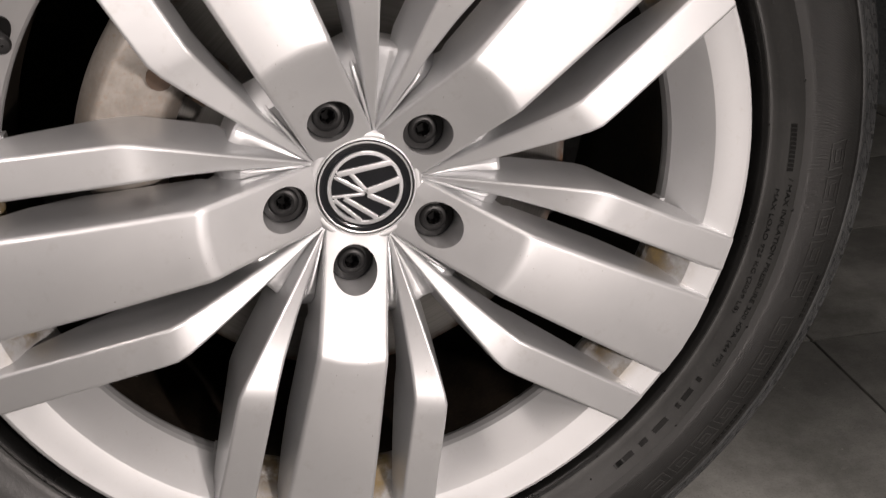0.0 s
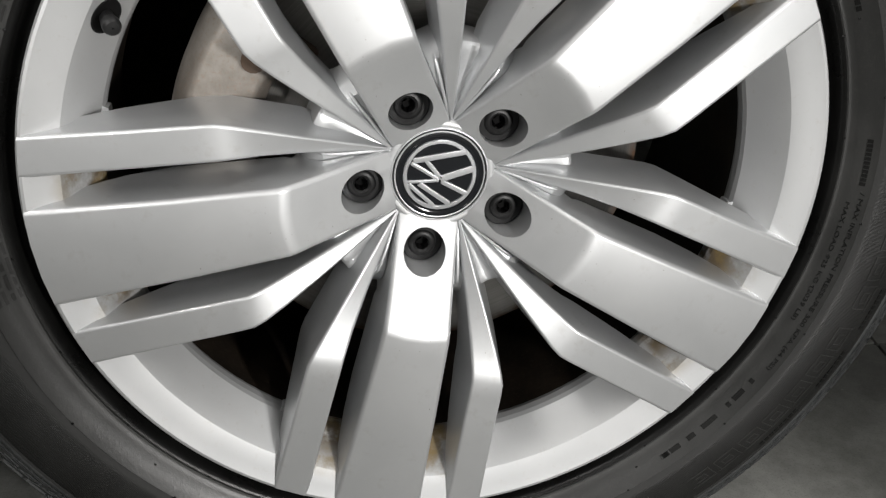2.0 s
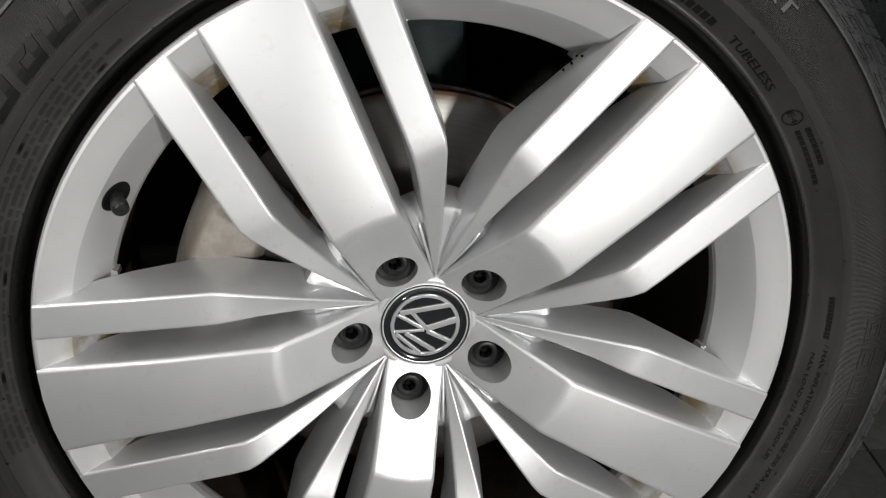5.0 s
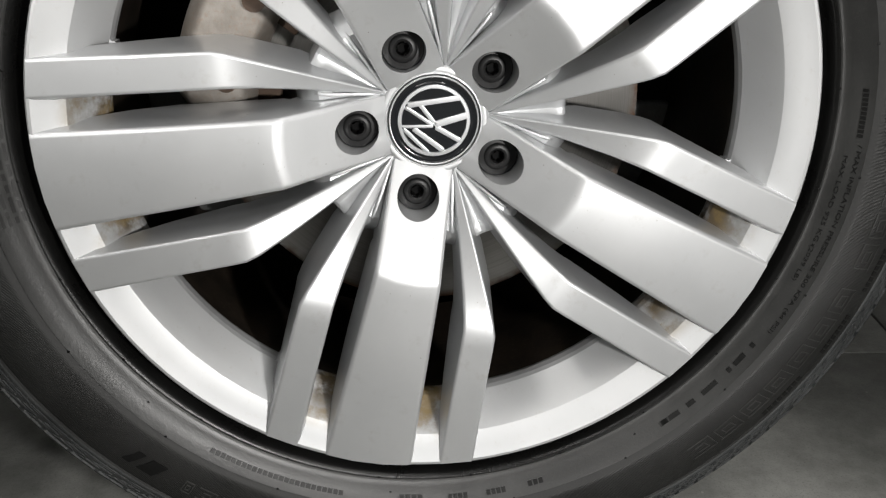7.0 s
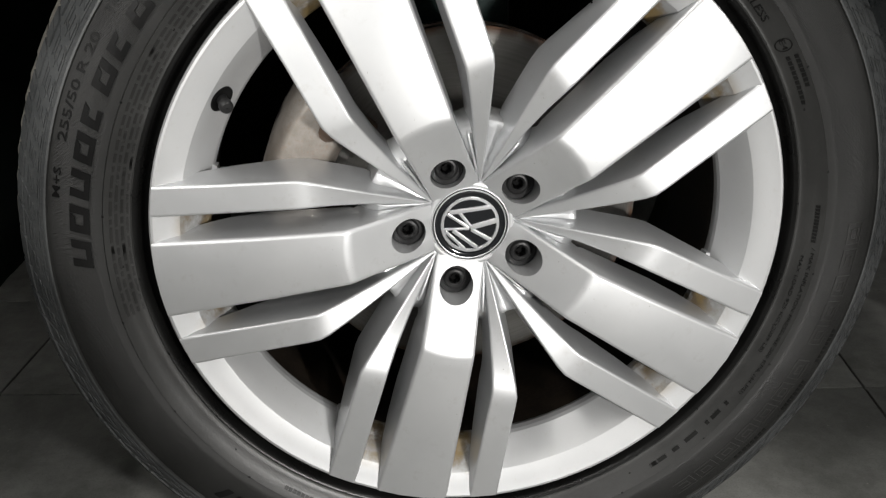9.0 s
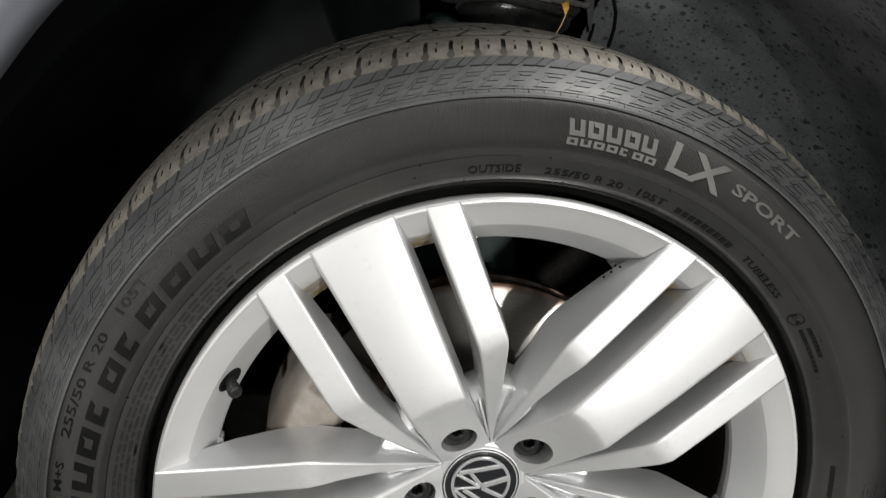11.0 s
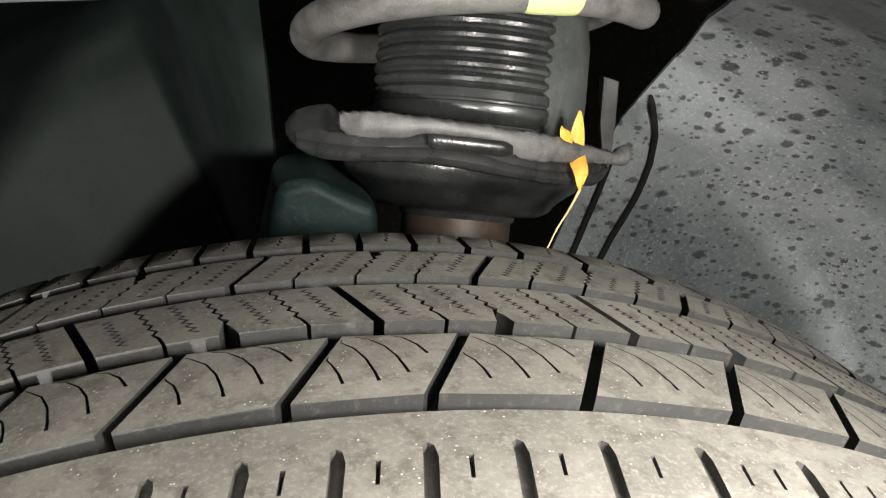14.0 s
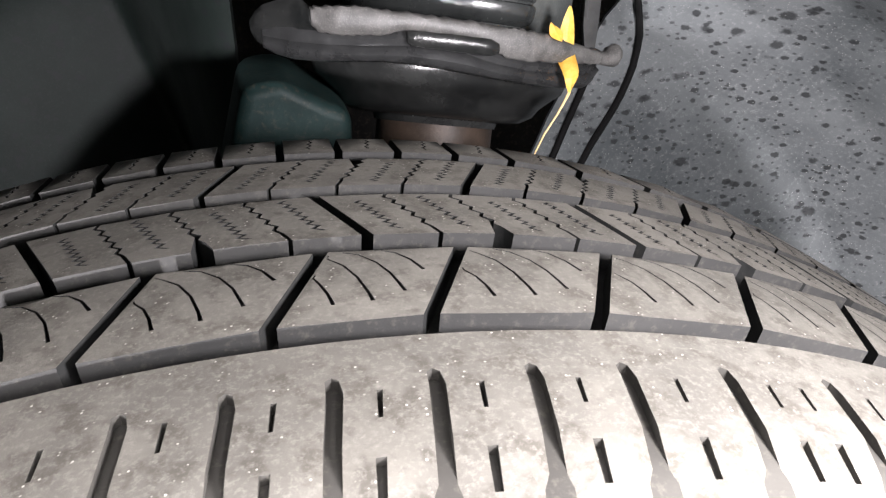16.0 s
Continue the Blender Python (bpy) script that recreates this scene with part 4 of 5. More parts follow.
        slanted(a + 0.10, a + 0.22, 0.3708, 0.3510, 0.0010)
        slanted(b - 0.22, b - 0.10, 0.3708, 0.3510, 0.0010)
        slanted(a + 0.50, b - 0.55, 0.3652, 0.3622, 0.0007)
        for f in (0.0, 1.0, 2.0):
            slanted(a + 0.55, a + 0.30 + 0.50 * w, 0.3608 - 0.0034 * f, 0.3598 - 0.0034 * f, 0.0010)
        slanted(a + 0.40 + 0.50 * w, a + 0.54 + 0.50 * w, 0.3615, 0.3528, 0.0010)
        slanted(a + 0.80 + 0.50 * w, b - 0.50, 0.3612, 0.3575, 0.0008)
        slanted(a + 0.45, b - 0.40, 0.3522, 0.3512, 0.0009)
        for f in (0.15, 0.65):
            c = a + w * f + 4.6
            plate([(c, 0.3506), (c + 0.14, 0.3506), (c + 0.14, 0.3492), (c, 0.3492)], 0.0007)
    ob = part("shoulder_pattern", mesh_data("shoulder_pattern", verts, faces, 0), M_SHOULDER, TYRE, "grey moulded shoulder ornament")
    prof = [p for p in SIDE if p[0] >= 0.2850]
    fine = []
    for (r0, y0), (r1, y1) in zip(prof, prof[1:]):
        fine += [(r0, y0), ((r0 + r1) / 2, (y0 + y1) / 2)]
    fine.append(prof[-1])
    wall = [p for p in fine if 0.3041 <= p[0] <= RIDGE]
    smooth = [p for p in fine if p[0] <= 0.3041]
    band = [p for p in fine if p[0] >= RIDGE]
    part("outer_sidewall", lathe(wall, 252, warp=lambda r, a, y: on_side(a, r)), M_SIDE, TYRE, "black sidewall with fine radial ribbing", 30)
    part("smooth_band", lathe(smooth, 252, warp=lambda r, a, y: on_side(a, r)), M_BAND, TYRE, "smooth black band beside the bead", 30)
    part("shoulder_band", lathe(band, 252, warp=lambda r, a, y: on_side(a, r)), M_SHOULDER, TYRE, "grey shoulder band", 50)
    bead = [p for p in SIDE if p[0] <= 0.2850]
    part("bead", lathe(bead, 200, warp=lambda r, a, y: on_side(a, r)), M_BEAD, TYRE, "shiny black bead beside the rim", 50)
    # moulding pips
    for r, n, o in ((0.2850, 24, 3.0), (0.3042, 20, 9.0), (0.2945, 9, 20.0)):
        for i in range(n):
            bm = bmesh.new()
            lathe_dot(bm, on_side(o + 360.0 * i / n, r, 0.0), 0.0011)
            part("moulding_pip", bm, M_LETTER, TYRE)


build_tread()


# ---- writing on the sidewall ----
def glyphs(text, heavy=0.0):
    """Flat letter outlines from the built-in font: vertices and faces in font units."""
    cu = bpy.data.curves.new("letters", "FONT")
    cu.body, cu.size, cu.resolution_u, cu.fill_mode = text, 1.0, 2, "BOTH"
    cu.extrude = 0.05
    cu.offset = heavy
    ob = new("letters", cu)
    bpy.context.view_layer.update()
    me = bpy.data.meshes.new_from_object(ob.evaluated_get(bpy.context.evaluated_depsgraph_get()))
    bm = bmesh.new()
    bm.from_mesh(me)
    for axis, lo, hi, step in ((1, -0.2, 1.0, 0.14), (0, 0.0, 30.0, 0.22)):
        top = max(v.co[axis] for v in bm.verts)
        for at in np.arange(lo, min(hi, top), step):
            p = Vector((0, 0, 0))
            p[axis] = at
            n = Vector((0, 0, 0))
            n[axis] = 1
            bmesh.ops.bisect_plane(bm, geom=bm.verts[:] + bm.edges[:] + bm.faces[:], plane_co=p, plane_no=n)
    bm.to_mesh(me)
    bm.free()
    co = np.array([v.co for v in me.vertices])
    fs = [tuple(p.vertices) for p in me.polygons]
    bpy.data.objects.remove(ob)
    bpy.data.curves.remove(cu)
    bpy.data.meshes.remove(me)
    return co, fs


def word(text, a0, a1, r0, r1, material=None, up=0.0006, name="sidewall_text", label="", heavy=0.0):
    """Bends a line of letters round the sidewall from angle a0 to a1, feet at radius r0."""
    co, fs = glyphs(text, heavy)
    x0, x1 = co[:, 0].min(), co[:, 0].max()
    y0, y1 = co[:, 1].min(), co[:, 1].max()
    verts = []
    for x, y, z in co:
        a = a0 + (a1 - a0) * (x - x0) / (x1 - x0)
        r = r0 + (r1 - r0) * (y - y0) / (y1 - y0)
        verts.append(on_side(a, r, up if z > 0 else -0.0005))
    return part(name, mesh_data(name, verts, fs, 20), material or M_LETTER, TYRE, label or "raised moulded lettering")


def bars(a0, a1, r0, r1, widths, material=None, up=0.0006, hollow=0.0, slant=0.0, line=0.0, name="sidewall_mark", label=""):
    """A row of plain raised bars that fill a0 to a1; hollow leaves a frame of that share, line draws only its thin outline."""
    verts, faces = [], []
    total = sum(abs(w) for w in widths)
    at = a0

    def quad(p):
        # split across the sidewall so that it follows the bulge
        (a0_, q0), (a1_, _), (a2_, q1), (a3_, _) = p
        cuts = max(1, int(abs(q1 - q0) / 0.0035))
        for k in range(cuts):
            f, g = k / cuts, (k + 1) / cuts
            lay([(a0_ + (a3_ - a0_) * f, q0 + (q1 - q0) * f), (a1_ + (a2_ - a1_) * f, q0 + (q1 - q0) * f), (a1_ + (a2_ - a1_) * g, q0 + (q1 - q0) * g), (a0_ + (a3_ - a0_) * g, q0 + (q1 - q0) * g)])

    def lay(p):
        o = len(verts)
        n = len(p)
        verts.extend(on_side(a, r, up) for a, r in p)
        verts.extend(on_side(a, r, -0.0004) for a, r in p)
        faces.append(tuple(range(o, o + n)))
        for i in range(n):
            faces.append((o + i, o + (i + 1) % n, o + n + (i + 1) % n, o + n + i))

    big = r1 - r0 > 0.0045

    def flush():
        if verts:
            bm = bmesh.new()
            bm.from_mesh(mesh_data(name, verts, faces, 0))
            bmesh.ops.remove_doubles(bm, verts=bm.verts, dist=0.00002)
            ob = part(name, mesh_of(bm, name, 20), material or M_LETTER, TYRE, label or "raised moulded marking")
            if not big:
                ob["kind"] = "stuff"
            verts.clear()
            faces.clear()

    for w in widths:
        d = (a1 - a0) * abs(w) / total
        if w > 0:
            if big:
                flush()
            n = max(1, int(abs(d) / 0.8))
            s = slant * (a1 - a0) / abs(a1 - a0)
            if hollow:
                h, hr = d * hollow, (r1 - r0) * hollow
                sides = [(at, at + h, r0, r1), (at + d - h, at + d, r0, r1), (at + h, at + d - h, r0, r0 + hr), (at + h, at + d - h, r1 - hr, r1)]
                shape = int(abs(at) * 7.3) % 4
                if shape == 1:
                    sides = sides[:1] + sides[2:]
                elif shape == 2:
                    sides = sides[:3]
                if line:
                    lr, la = line, math.degrees(line / r0) * (1 if d > 0 else -1)
                    rims = []
                    for b0, b1, q0, q1 in ((at, at + d, r0, r1), (at + h, at + d - h, r0 + hr, r1 - hr)):
                        rims += [(b0, b0 + la, q0, q1), (b0 + la, b1, q0, q0 + lr), (b0 + la, b1, q1 - lr, q1)]
                        if shape != 2:
                            rims.append((b1 - la, b1, q0 + lr, q1 - lr))
                    sides = rims
                for b0, b1, q0, q1 in sides:
                    quad([(b0, q0), (b1, q0), (b1 + s * (q1 - r0) / (r1 - r0), q1), (b0 + s * (q1 - r0) / (r1 - r0), q1)])
            else:
                for k in range(n):
                    b0, b1 = at + d * k / n, at + d * (k + 1) / n
                    quad([(b0, r0), (b1, r0), (b1 + s, r1), (b0 + s, r1)])
        at += d
    flush()


def letters(count, width=1.0, gap=0.32):
    return [w for _ in range(count) for w in (width, -gap)][:-1]


def build_writing():
    bars(179.0, 122.6, 0.3135, 0.3275, letters(11, 1.0, 0.3), up=0.0010, hollow=0.30, slant=0.8, name="maker_mark", label="bold raised maker mark as plain blocks")
    word("M+S", 168.4, 164.2, 0.3350, 0.3412, heavy=0.015)
    word("255/50 R 20", 160.6, 145.5, 0.3345, 0.3415, heavy=0.015)
    word("105T", 142.3, 136.8, 0.3340, 0.3412, heavy=0.015)
    bars(79.2, 67.3, 0.3228, 0.3345, letters(5, 1.0, 0.2), M_LETTER_PALE, 0.0007, hollow=0.32, slant=-0.3, name="model_mark", label="pale raised model mark as plain blocks")
    bars(79.4, 66.9, 0.3160, 0.3212, letters(7, 1.0, 0.25), M_LETTER_PALE, 0.0007, hollow=0.30, name="model_mark", label="pale raised model mark as plain blocks")
    word("LX", 65.3, 56.6, 0.3165, 0.3385, M_LETTER_PALE, 0.0008, label="large pale raised letters", heavy=0.022)
    word("SPORT", 55.4, 43.4, 0.3245, 0.3335, M_LETTER_PALE, 0.0007, label="pale raised letters", heavy=0.022)
    word("OUTSIDE", 92.4, 84.8, 0.2905, 0.2970, M_MOULD, 0.0008)
    word("255/50 R 20 · 105T", 81.2, 62.0, 0.2905, 0.2960, M_MOULD, 0.0008)
    bars(60.0, 49.0, 0.2905, 0.2950, letters(9, 1.0, 0.4), material=M_MOULD, name="small_print", label="tiny raised markings")
    word("TUBELESS", 46.1, 36.6, 0.2912, 0.2962, M_MOULD, 0.0008)
    word("E4", 32.6, 30.8, 0.2940, 0.2975, M_MOULD)
    verts = [on_side(31.7 + 1.15 * math.cos(t) * q, 0.2957 + 0.0058 * math.sin(t) * q, 0.0006) for t in np.linspace(0, 2 * math.pi, 24, endpoint=False) for q in (1.0, 0.86)]
    faces = [(2 * i, 2 * i + 1, (2 * i + 3) % 48, (2 * i + 2) % 48) for i in range(24)]
    part("approval_ring", mesh_data("approval_ring", verts, faces, 0), M_MOULD, TYRE, "raised ring round a small mark")
    bars(29.6, 23.9, 0.2990, 0.3018, letters(7, 1.0, 0.3), material=M_MOULD, name="small_print", label="tiny raised markings")
    bars(29.6, 21.0, 0.2935, 0.2962, letters(10, 1.0, 0.3), material=M_MOULD, name="small_print", label="tiny raised markings")
    bars(3.1, -3.6, 0.2975, 0.3005, letters(11, 1.0, 0.3), material=M_MOULD, name="small_print", label="tiny raised markings")
    word("/ MAX INFLATION PRESSURE 300 KPA (44 PSI)", -4.6, -34.5, 0.2985, 0.3015, M_MOULD, up=0.0006)
    word("MAX LOAD 925 KG (2039 LB)", -6.4, -26.0, 0.2925, 0.2955, M_MOULD, up=0.0006)
    bars(-37, -56, 0.2960, 0.2990, [1, -2, 3, -1, 1, -3, 4, -2, 2, -2, 5], material=M_MOULD, name="small_print", label="tiny raised markings")
    bars(0.2, -21.0, 0.3232, 0.3345, letters(5, 1.0, 0.25), material=M_OUTLINE_LIT, up=0.0007, hollow=0.27, line=0.0006, slant=-0.4, name="model_mark", label="outlined raised model mark as plain blocks")
    bars(-24.0, -55.0, 0.3232, 0.3345, letters(7, 1.0, 0.25), material=M_OUTLINE_LIT, up=0.0007, hollow=0.27, line=0.0006, slant=-0.4, name="model_mark", label="outlined raised model mark as plain blocks")
    bars(-17.5, -23.5, 0.3405, 0.3440, letters(8, 1.0, 0.3), material=M_MOULD, name="small_print", label="tiny raised markings")
    bars(-27.0, -33.0, 0.3405, 0.3440, letters(8, 1.0, 0.3), material=M_MOULD, name="small_print", label="tiny raised markings")
    bars(-37.0, -44.0, 0.3405, 0.3440, letters(8, 1.0, 0.3), material=M_MOULD, name="small_print", label="tiny raised markings")
    bars(-76.0, -78.4, 0.2960, 0.2995, letters(3, 1.0, 0.3), material=M_MOULD, name="small_print", label="tiny raised markings")
    bars(-82.0, -85.0, 0.2960, 0.2995, letters(4, 1.0, 0.3), material=M_MOULD, name="small_print", label="tiny raised markings")
    bars(-88.0, -91.0, 0.2960, 0.2995, letters(4, 1.0, 0.3), material=M_MOULD, name="small_print", label="tiny raised markings")
    bars(-95.0, -98.6, 0.2955, 0.2998, letters(4, 1.0, 0.3), material=M_MOULD, name="small_print", label="tiny raised markings")
    bars(-107.3, -128.4, 0.2965, 0.2995, letters(25, 1.0, 0.25), material=M_MOULD, name="small_print", label="tiny raised markings")
    bars(-101.0, -129.0, 0.3240, 0.3340, [1, -0.4, 1, -0.3, 1, -0.3, 0.6, -0.3, 1, -0.3, 1, -0.3, 1, -0.3, 1, -0.3, 0.5], up=0.0007, hollow=0.28, line=0.0006, material=M_OUTLINE_LIT, name="maker_mark", label="raised maker mark as plain blocks")
    bars(-132.0, -136.5, 0.3230, 0.3350, [2, -1, 1], up=0.0008, slant=1.2, name="maker_mark", label="raised maker emblem as plain blocks")
    rng = random.Random(9)
    for r in (0.2872, 0.2910, 0.2948, 0.2984):
        ws = []
        for _ in range(26):
            ws += [rng.uniform(0.7, 2.6), -0.45]
        bars(126.0 + rng.uniform(0, 6), 189.0, r, r + 0.0019, ws, up=0.0004, material=M_PRINT, name="small_print", label="rows of tiny raised print")


build_writing()

# ---- brake ----
BRAKE = thing("brake_disc", WHEEL_HUB, "turned iron brake disc with a rusty edge", "brake disc")
part("friction_ring", lathe([(0.085, 0.050), (0.1640, 0.050), (0.1675, 0.0515), (0.1678, 0.060), (0.1640, 0.061), (0.1640, 0.070), (0.1678, 0.071), (0.1675, 0.079), (0.085, 0.080)], 160), M_DISC, BRAKE)
part("disc_hat", lathe([(0.020, 0.030), (0.072, 0.030), (0.078, 0.034), (0.082, 0.050), (0.088, 0.052)], 96), M_HAT, BRAKE, "dull grey disc hat")

CALIPER = thing("brake_caliper", WHEEL_HUB, "rust-tinted cast brake caliper over the disc", "brake caliper")


def caliper():
    bm = bmesh.new()
    a0, a1, n = 133.0, 176.0, 14
    prof = [(0.128, 0.042), (0.130, 0.020), (0.138, 0.008), (0.160, 0.002), (0.178, 0.004), (0.187, 0.014), (0.190, 0.032), (0.190, 0.095), (0.182, 0.108), (0.140, 0.110), (0.132, 0.088), (0.172, 0.084), (0.172, 0.046)]
    cols = []
    for i in range(n + 1):
        a = a0 + (a1 - a0) * i / n
        edge = min(i, n - i) / 2.0
        shrink = 0.012 * max(0.0, 1.0 - edge)
        cols.append([bm.verts.new(ring(r - (shrink if r > 0.15 else 0), a, y + (shrink * 0.6 if y < 0.03 else 0))) for r, y in prof])
    k = len(prof)
    for p, q in zip(cols, cols[1:]):
        for j in range(k):
            bm.faces.new((p[j], p[(j + 1) % k], q[(j + 1) % k], q[j]))
    bm.faces.new(cols[0])
    bm.faces.new(cols[-1])
    part("caliper_body", softened(bm, "caliper_body", 0.003, 2, 40), M_CAST, CALIPER)
    for a in (143.0, 166.0):
        c = ring(0.150, a, 0)
        bm = bmesh.new()
        tube(bm, [(c.x, 0.010, c.z), (c.x, -0.001, c.z)], 0.008, 14)
        part("guide_pin", bm, M_RUST, CALIPER, "rusty guide pin")
    for a in (140.0, 169.0):
        bm = bmesh.new()
        m = Matrix.Rotation(radians(-a), 4, "Y")
        box(bm, (0.112, 0.030, -0.016), (0.150, 0.046, 0.016), 0.003, m)
        part("brake_pad", bm, M_RUST, CALIPER, "brown brake pad")


caliper()
KNUCKLE = thing("steering_knuckle", WHEEL_HUB, "dark coated steering knuckle behind the brake disc", "steering knuckle")
bm = bmesh.new()
tube(bm, [(0.0, 0.085, 0.0), (0.0, 0.150, 0.0)], [0.07, 0.06], 32)
box(bm, (-0.045, 0.10, 0.0), (0.055, 0.16, 0.26), 0.012)
part("bearing_carrier", bm, M_TEAL, KNUCKLE)
bm = bmesh.new()
box(bm, (-0.04, 0.14, 0.20), (0.03, 0.22, 0.34), 0.02)
part("upright_leg", bm, M_TEAL, KNUCKLE)
bm = bmesh.new()
prism(bm, [(-0.030, 0.290), (-0.006, 0.3780), (0.0105, 0.3800), (0.0290, 0.3690), (0.0385, 0.3650), (0.0370, 0.290)], 0.228, 0.285)
part("clamp_head", softened(bm, "clamp_head", 0.006, 3), M_TEAL, KNUCKLE)
ARM = thing("control_arm", HUB, "dull grey pressed steel control arm", "control arm")
bm = bmesh.new()
prism(bm, [(-0.275, 0.005), (-0.10, -0.005), (0.10, -0.035), (0.258, -0.046), (0.252, -0.120), (0.10, -0.150), (-0.12, -0.145), (-0.275, -0.110)], 0.200, 0.216)
part("arm_plate", softened(bm, "arm_plate", 0.004, 2), M_GREYPART, ARM)

# ---- wheel arch ----


def grid_shell(name, nu, nv, at, material, parent, label, thick, skip=None, smooth=40.0):
    """A curved sheet over a u, v grid with real thickness."""
    bm = bmesh.new()
    vs = [[bm.verts.new(at(i / nu, j / nv)) for j in range(nv + 1)] for i in range(nu + 1)]
    for i in range(nu):
        for j in range(nv):
            if skip and skip((i + 0.5) / nu, (j + 0.5) / nv):
                continue
            bm.faces.new((vs[i][j], vs[i + 1][j], vs[i + 1][j + 1], vs[i][j + 1]))
    for v in [v for v in bm.verts if not v.link_faces]:
        bm.verts.remove(v)
    bmesh.ops.recalc_face_normals(bm, faces=bm.faces)
    bmesh.ops.solidify(bm, geom=list(bm.faces), thickness=thick)
    return part(name, bm, material, parent, label, smooth)


FENDER = thing("car_fender", HUB, "silver-grey painted car fender with a round wheel arch", "car fender")
FLARE = ((0.0, -0.0100), (0.010, -0.0240), (0.020, -0.0360), (0.034, -0.0480), (0.050, -0.0560), (0.10, -0.0660), (0.25, -0.0780), (0.6, -0.0840), (1.0, -0.0800))
FLARE_R = ((0.0, 0.0060), (0.010, 0.0012), (0.020, 0.0), (0.034, 0.0022), (0.050, 0.0060), (0.10, 0.0180), (0.25, 0.060), (0.6, 0.180), (1.0, 0.34))
# the arch is flat on top with rounded shoulders
ARCH = ((30.0, 0.4800), (40.0, 0.4820), (48.0, 0.4880), (56.0, 0.4990), (62.0, 0.5005), (70.0, 0.4915), (76.0, 0.4832), (82.0, 0.4763), (87.0, 0.4735), (90.0, 0.4732), (94.0, 0.4742), (98.0, 0.4770),
        (102.0, 0.4815), (106.0, 0.4878), (110.0, 0.4947), (115.0, 0.5025), (118.0, 0.5030), (121.0, 0.5015), (124.0, 0.4980), (128.0, 0.4920), (132.0, 0.4865), (140.0, 0.4810), (150.0, 0.4800))


def fender_at(u, v):
    v = v ** 1.8
    a = -12.0 + 204.0 * u
    edge = sum(span(a + d, ARCH) for d in (-3.0, -1.5, 0.0, 1.5, 3.0)) / 5.0 + 0.0042
    return ring(edge + span(v, FLARE_R), a, span(v, FLARE))


grid_shell("fender_panel", 204, 40, lambda u, v: fender_at(u, 0.113 + 0.887 * v), M_PAINT, FENDER, "", -0.0012)
grid_shell("arch_lip", 204, 6, lambda u, v: fender_at(u, 0.113 * v), M_PAINT, FENDER, "folded lip of the wheel arch", -0.0012)

LINER = thing("wheel_arch_liner", HUB, "dusty black speckled wheel arch liner", "wheel arch liner")
LINE = ((0.0, 0.4860, -0.0330), (0.05, 0.4960, -0.0250), (0.10, 0.5000, 0.0), (0.30, 0.5020, 0.100), (0.45, 0.5000, 0.200), (0.58, 0.4850, 0.258), (0.68, 0.4640, 0.293), (0.80, 0.4250, 0.330), (0.90, 0.3600, 0.352), (1.0, 0.2900, 0.360))
OPEN_L = 91.0


def liner_point(deg, v):
    r = span(v, [(k, r_) for k, r_, _ in LINE])
    y = span(v, [(k, y_) for k, _, y_ in LINE])
    if v < 0.10:
        r = max(r, span(deg, ARCH) + 0.006)
    wave = 0.0016 * math.sin(deg * 0.21 + v * 7.0) + 0.0009 * math.sin(deg * 0.53 - v * 11.0)
    return ring(r + wave * min(1.0, v * 6.0), deg, y)


def rear_point(deg, v):
    # the rear panel bends away into the car, a shape chosen to shade it
    p = liner_point(deg, v)
    if v > 0.88:
        p = p * (1 - 0.75 * (v - 0.88) / 0.12) + Vector((0, p.y * 0.75 * (v - 0.88) / 0.12, 0))
    f = min(1.0, max(0.0, (deg - OPEN_L) / 17.0))
    p.y += 0.38 * f * f * (3 - 2 * f) * min(1.0, (v - BREAK) / 0.25)
    return p


def right_edge(v):
    return span(v, ((0.47, 67.5), (0.52, 66.6), (0.66, 64.4), (0.755, 63.8), (0.85, 63.1), (1.0, 60.5)))


BREAK = 0.47
grid_shell("liner_shell", 96, 28, lambda u, v: liner_point(-4.0 + (OPEN_L + 4.0) * u, v * BREAK), M_LINER, LINER, "", -0.0025)
grid_shell("rear_shell", 100, 28, lambda u, v: liner_point(OPEN_L + (192.0 - OPEN_L) * u, v * BREAK), M_LINER_SHADED, LINER, "rear half of the black liner, coloured darker for its shade", -0.0025)
grid_shell("rear_panel", 100, 32, lambda u, v: rear_point(OPEN_L + (192.0 - OPEN_L) * u, BREAK + 0.0001 + (1.0 - BREAK) * v), M_LINER_SHADED, LINER, "rear panel of the black liner, coloured darker for its shade", -0.0025)
grid_shell("front_panel", 66, 48, lambda u, v: liner_point(-4.0 + (right_edge(BREAK + (1 - BREAK) * v) + 4.0) * u, BREAK + 0.0001 + (1.0 - BREAK) * v), M_LINER, LINER, "", -0.0025)
for run in (((0.745, 63.4), (0.793, 60.7), (0.825, 59.0), (0.856, 57.9), (0.887, 57.2), (0.94, 56.0)), ((0.832, 62.3), (0.865, 61.3), (0.901, 60.2), (0.94, 59.2))):
    bm = bmesh.new()
    pts = []
    for v in np.linspace(run[0][0], run[-1][0], 16):
        r = span(v, [(k, r_) for k, r_, _ in LINE])
        y = span(v, [(k, y_) for k, _, y_ in LINE])
        pts.append(ring(r - 0.0012, span(v, run), y - 0.0012))
    tube(bm, pts, [0.0012] + [0.0021] * 15, 8)
    part("edge_seal", bm, M_RECESS, LINER, "black seam beside the strut opening")

UNDER = thing("car_underbody", HUB, "black coated underside of the car", "car underbody")
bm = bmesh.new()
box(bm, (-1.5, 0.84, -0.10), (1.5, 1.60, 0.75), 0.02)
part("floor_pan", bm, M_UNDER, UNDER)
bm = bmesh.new()
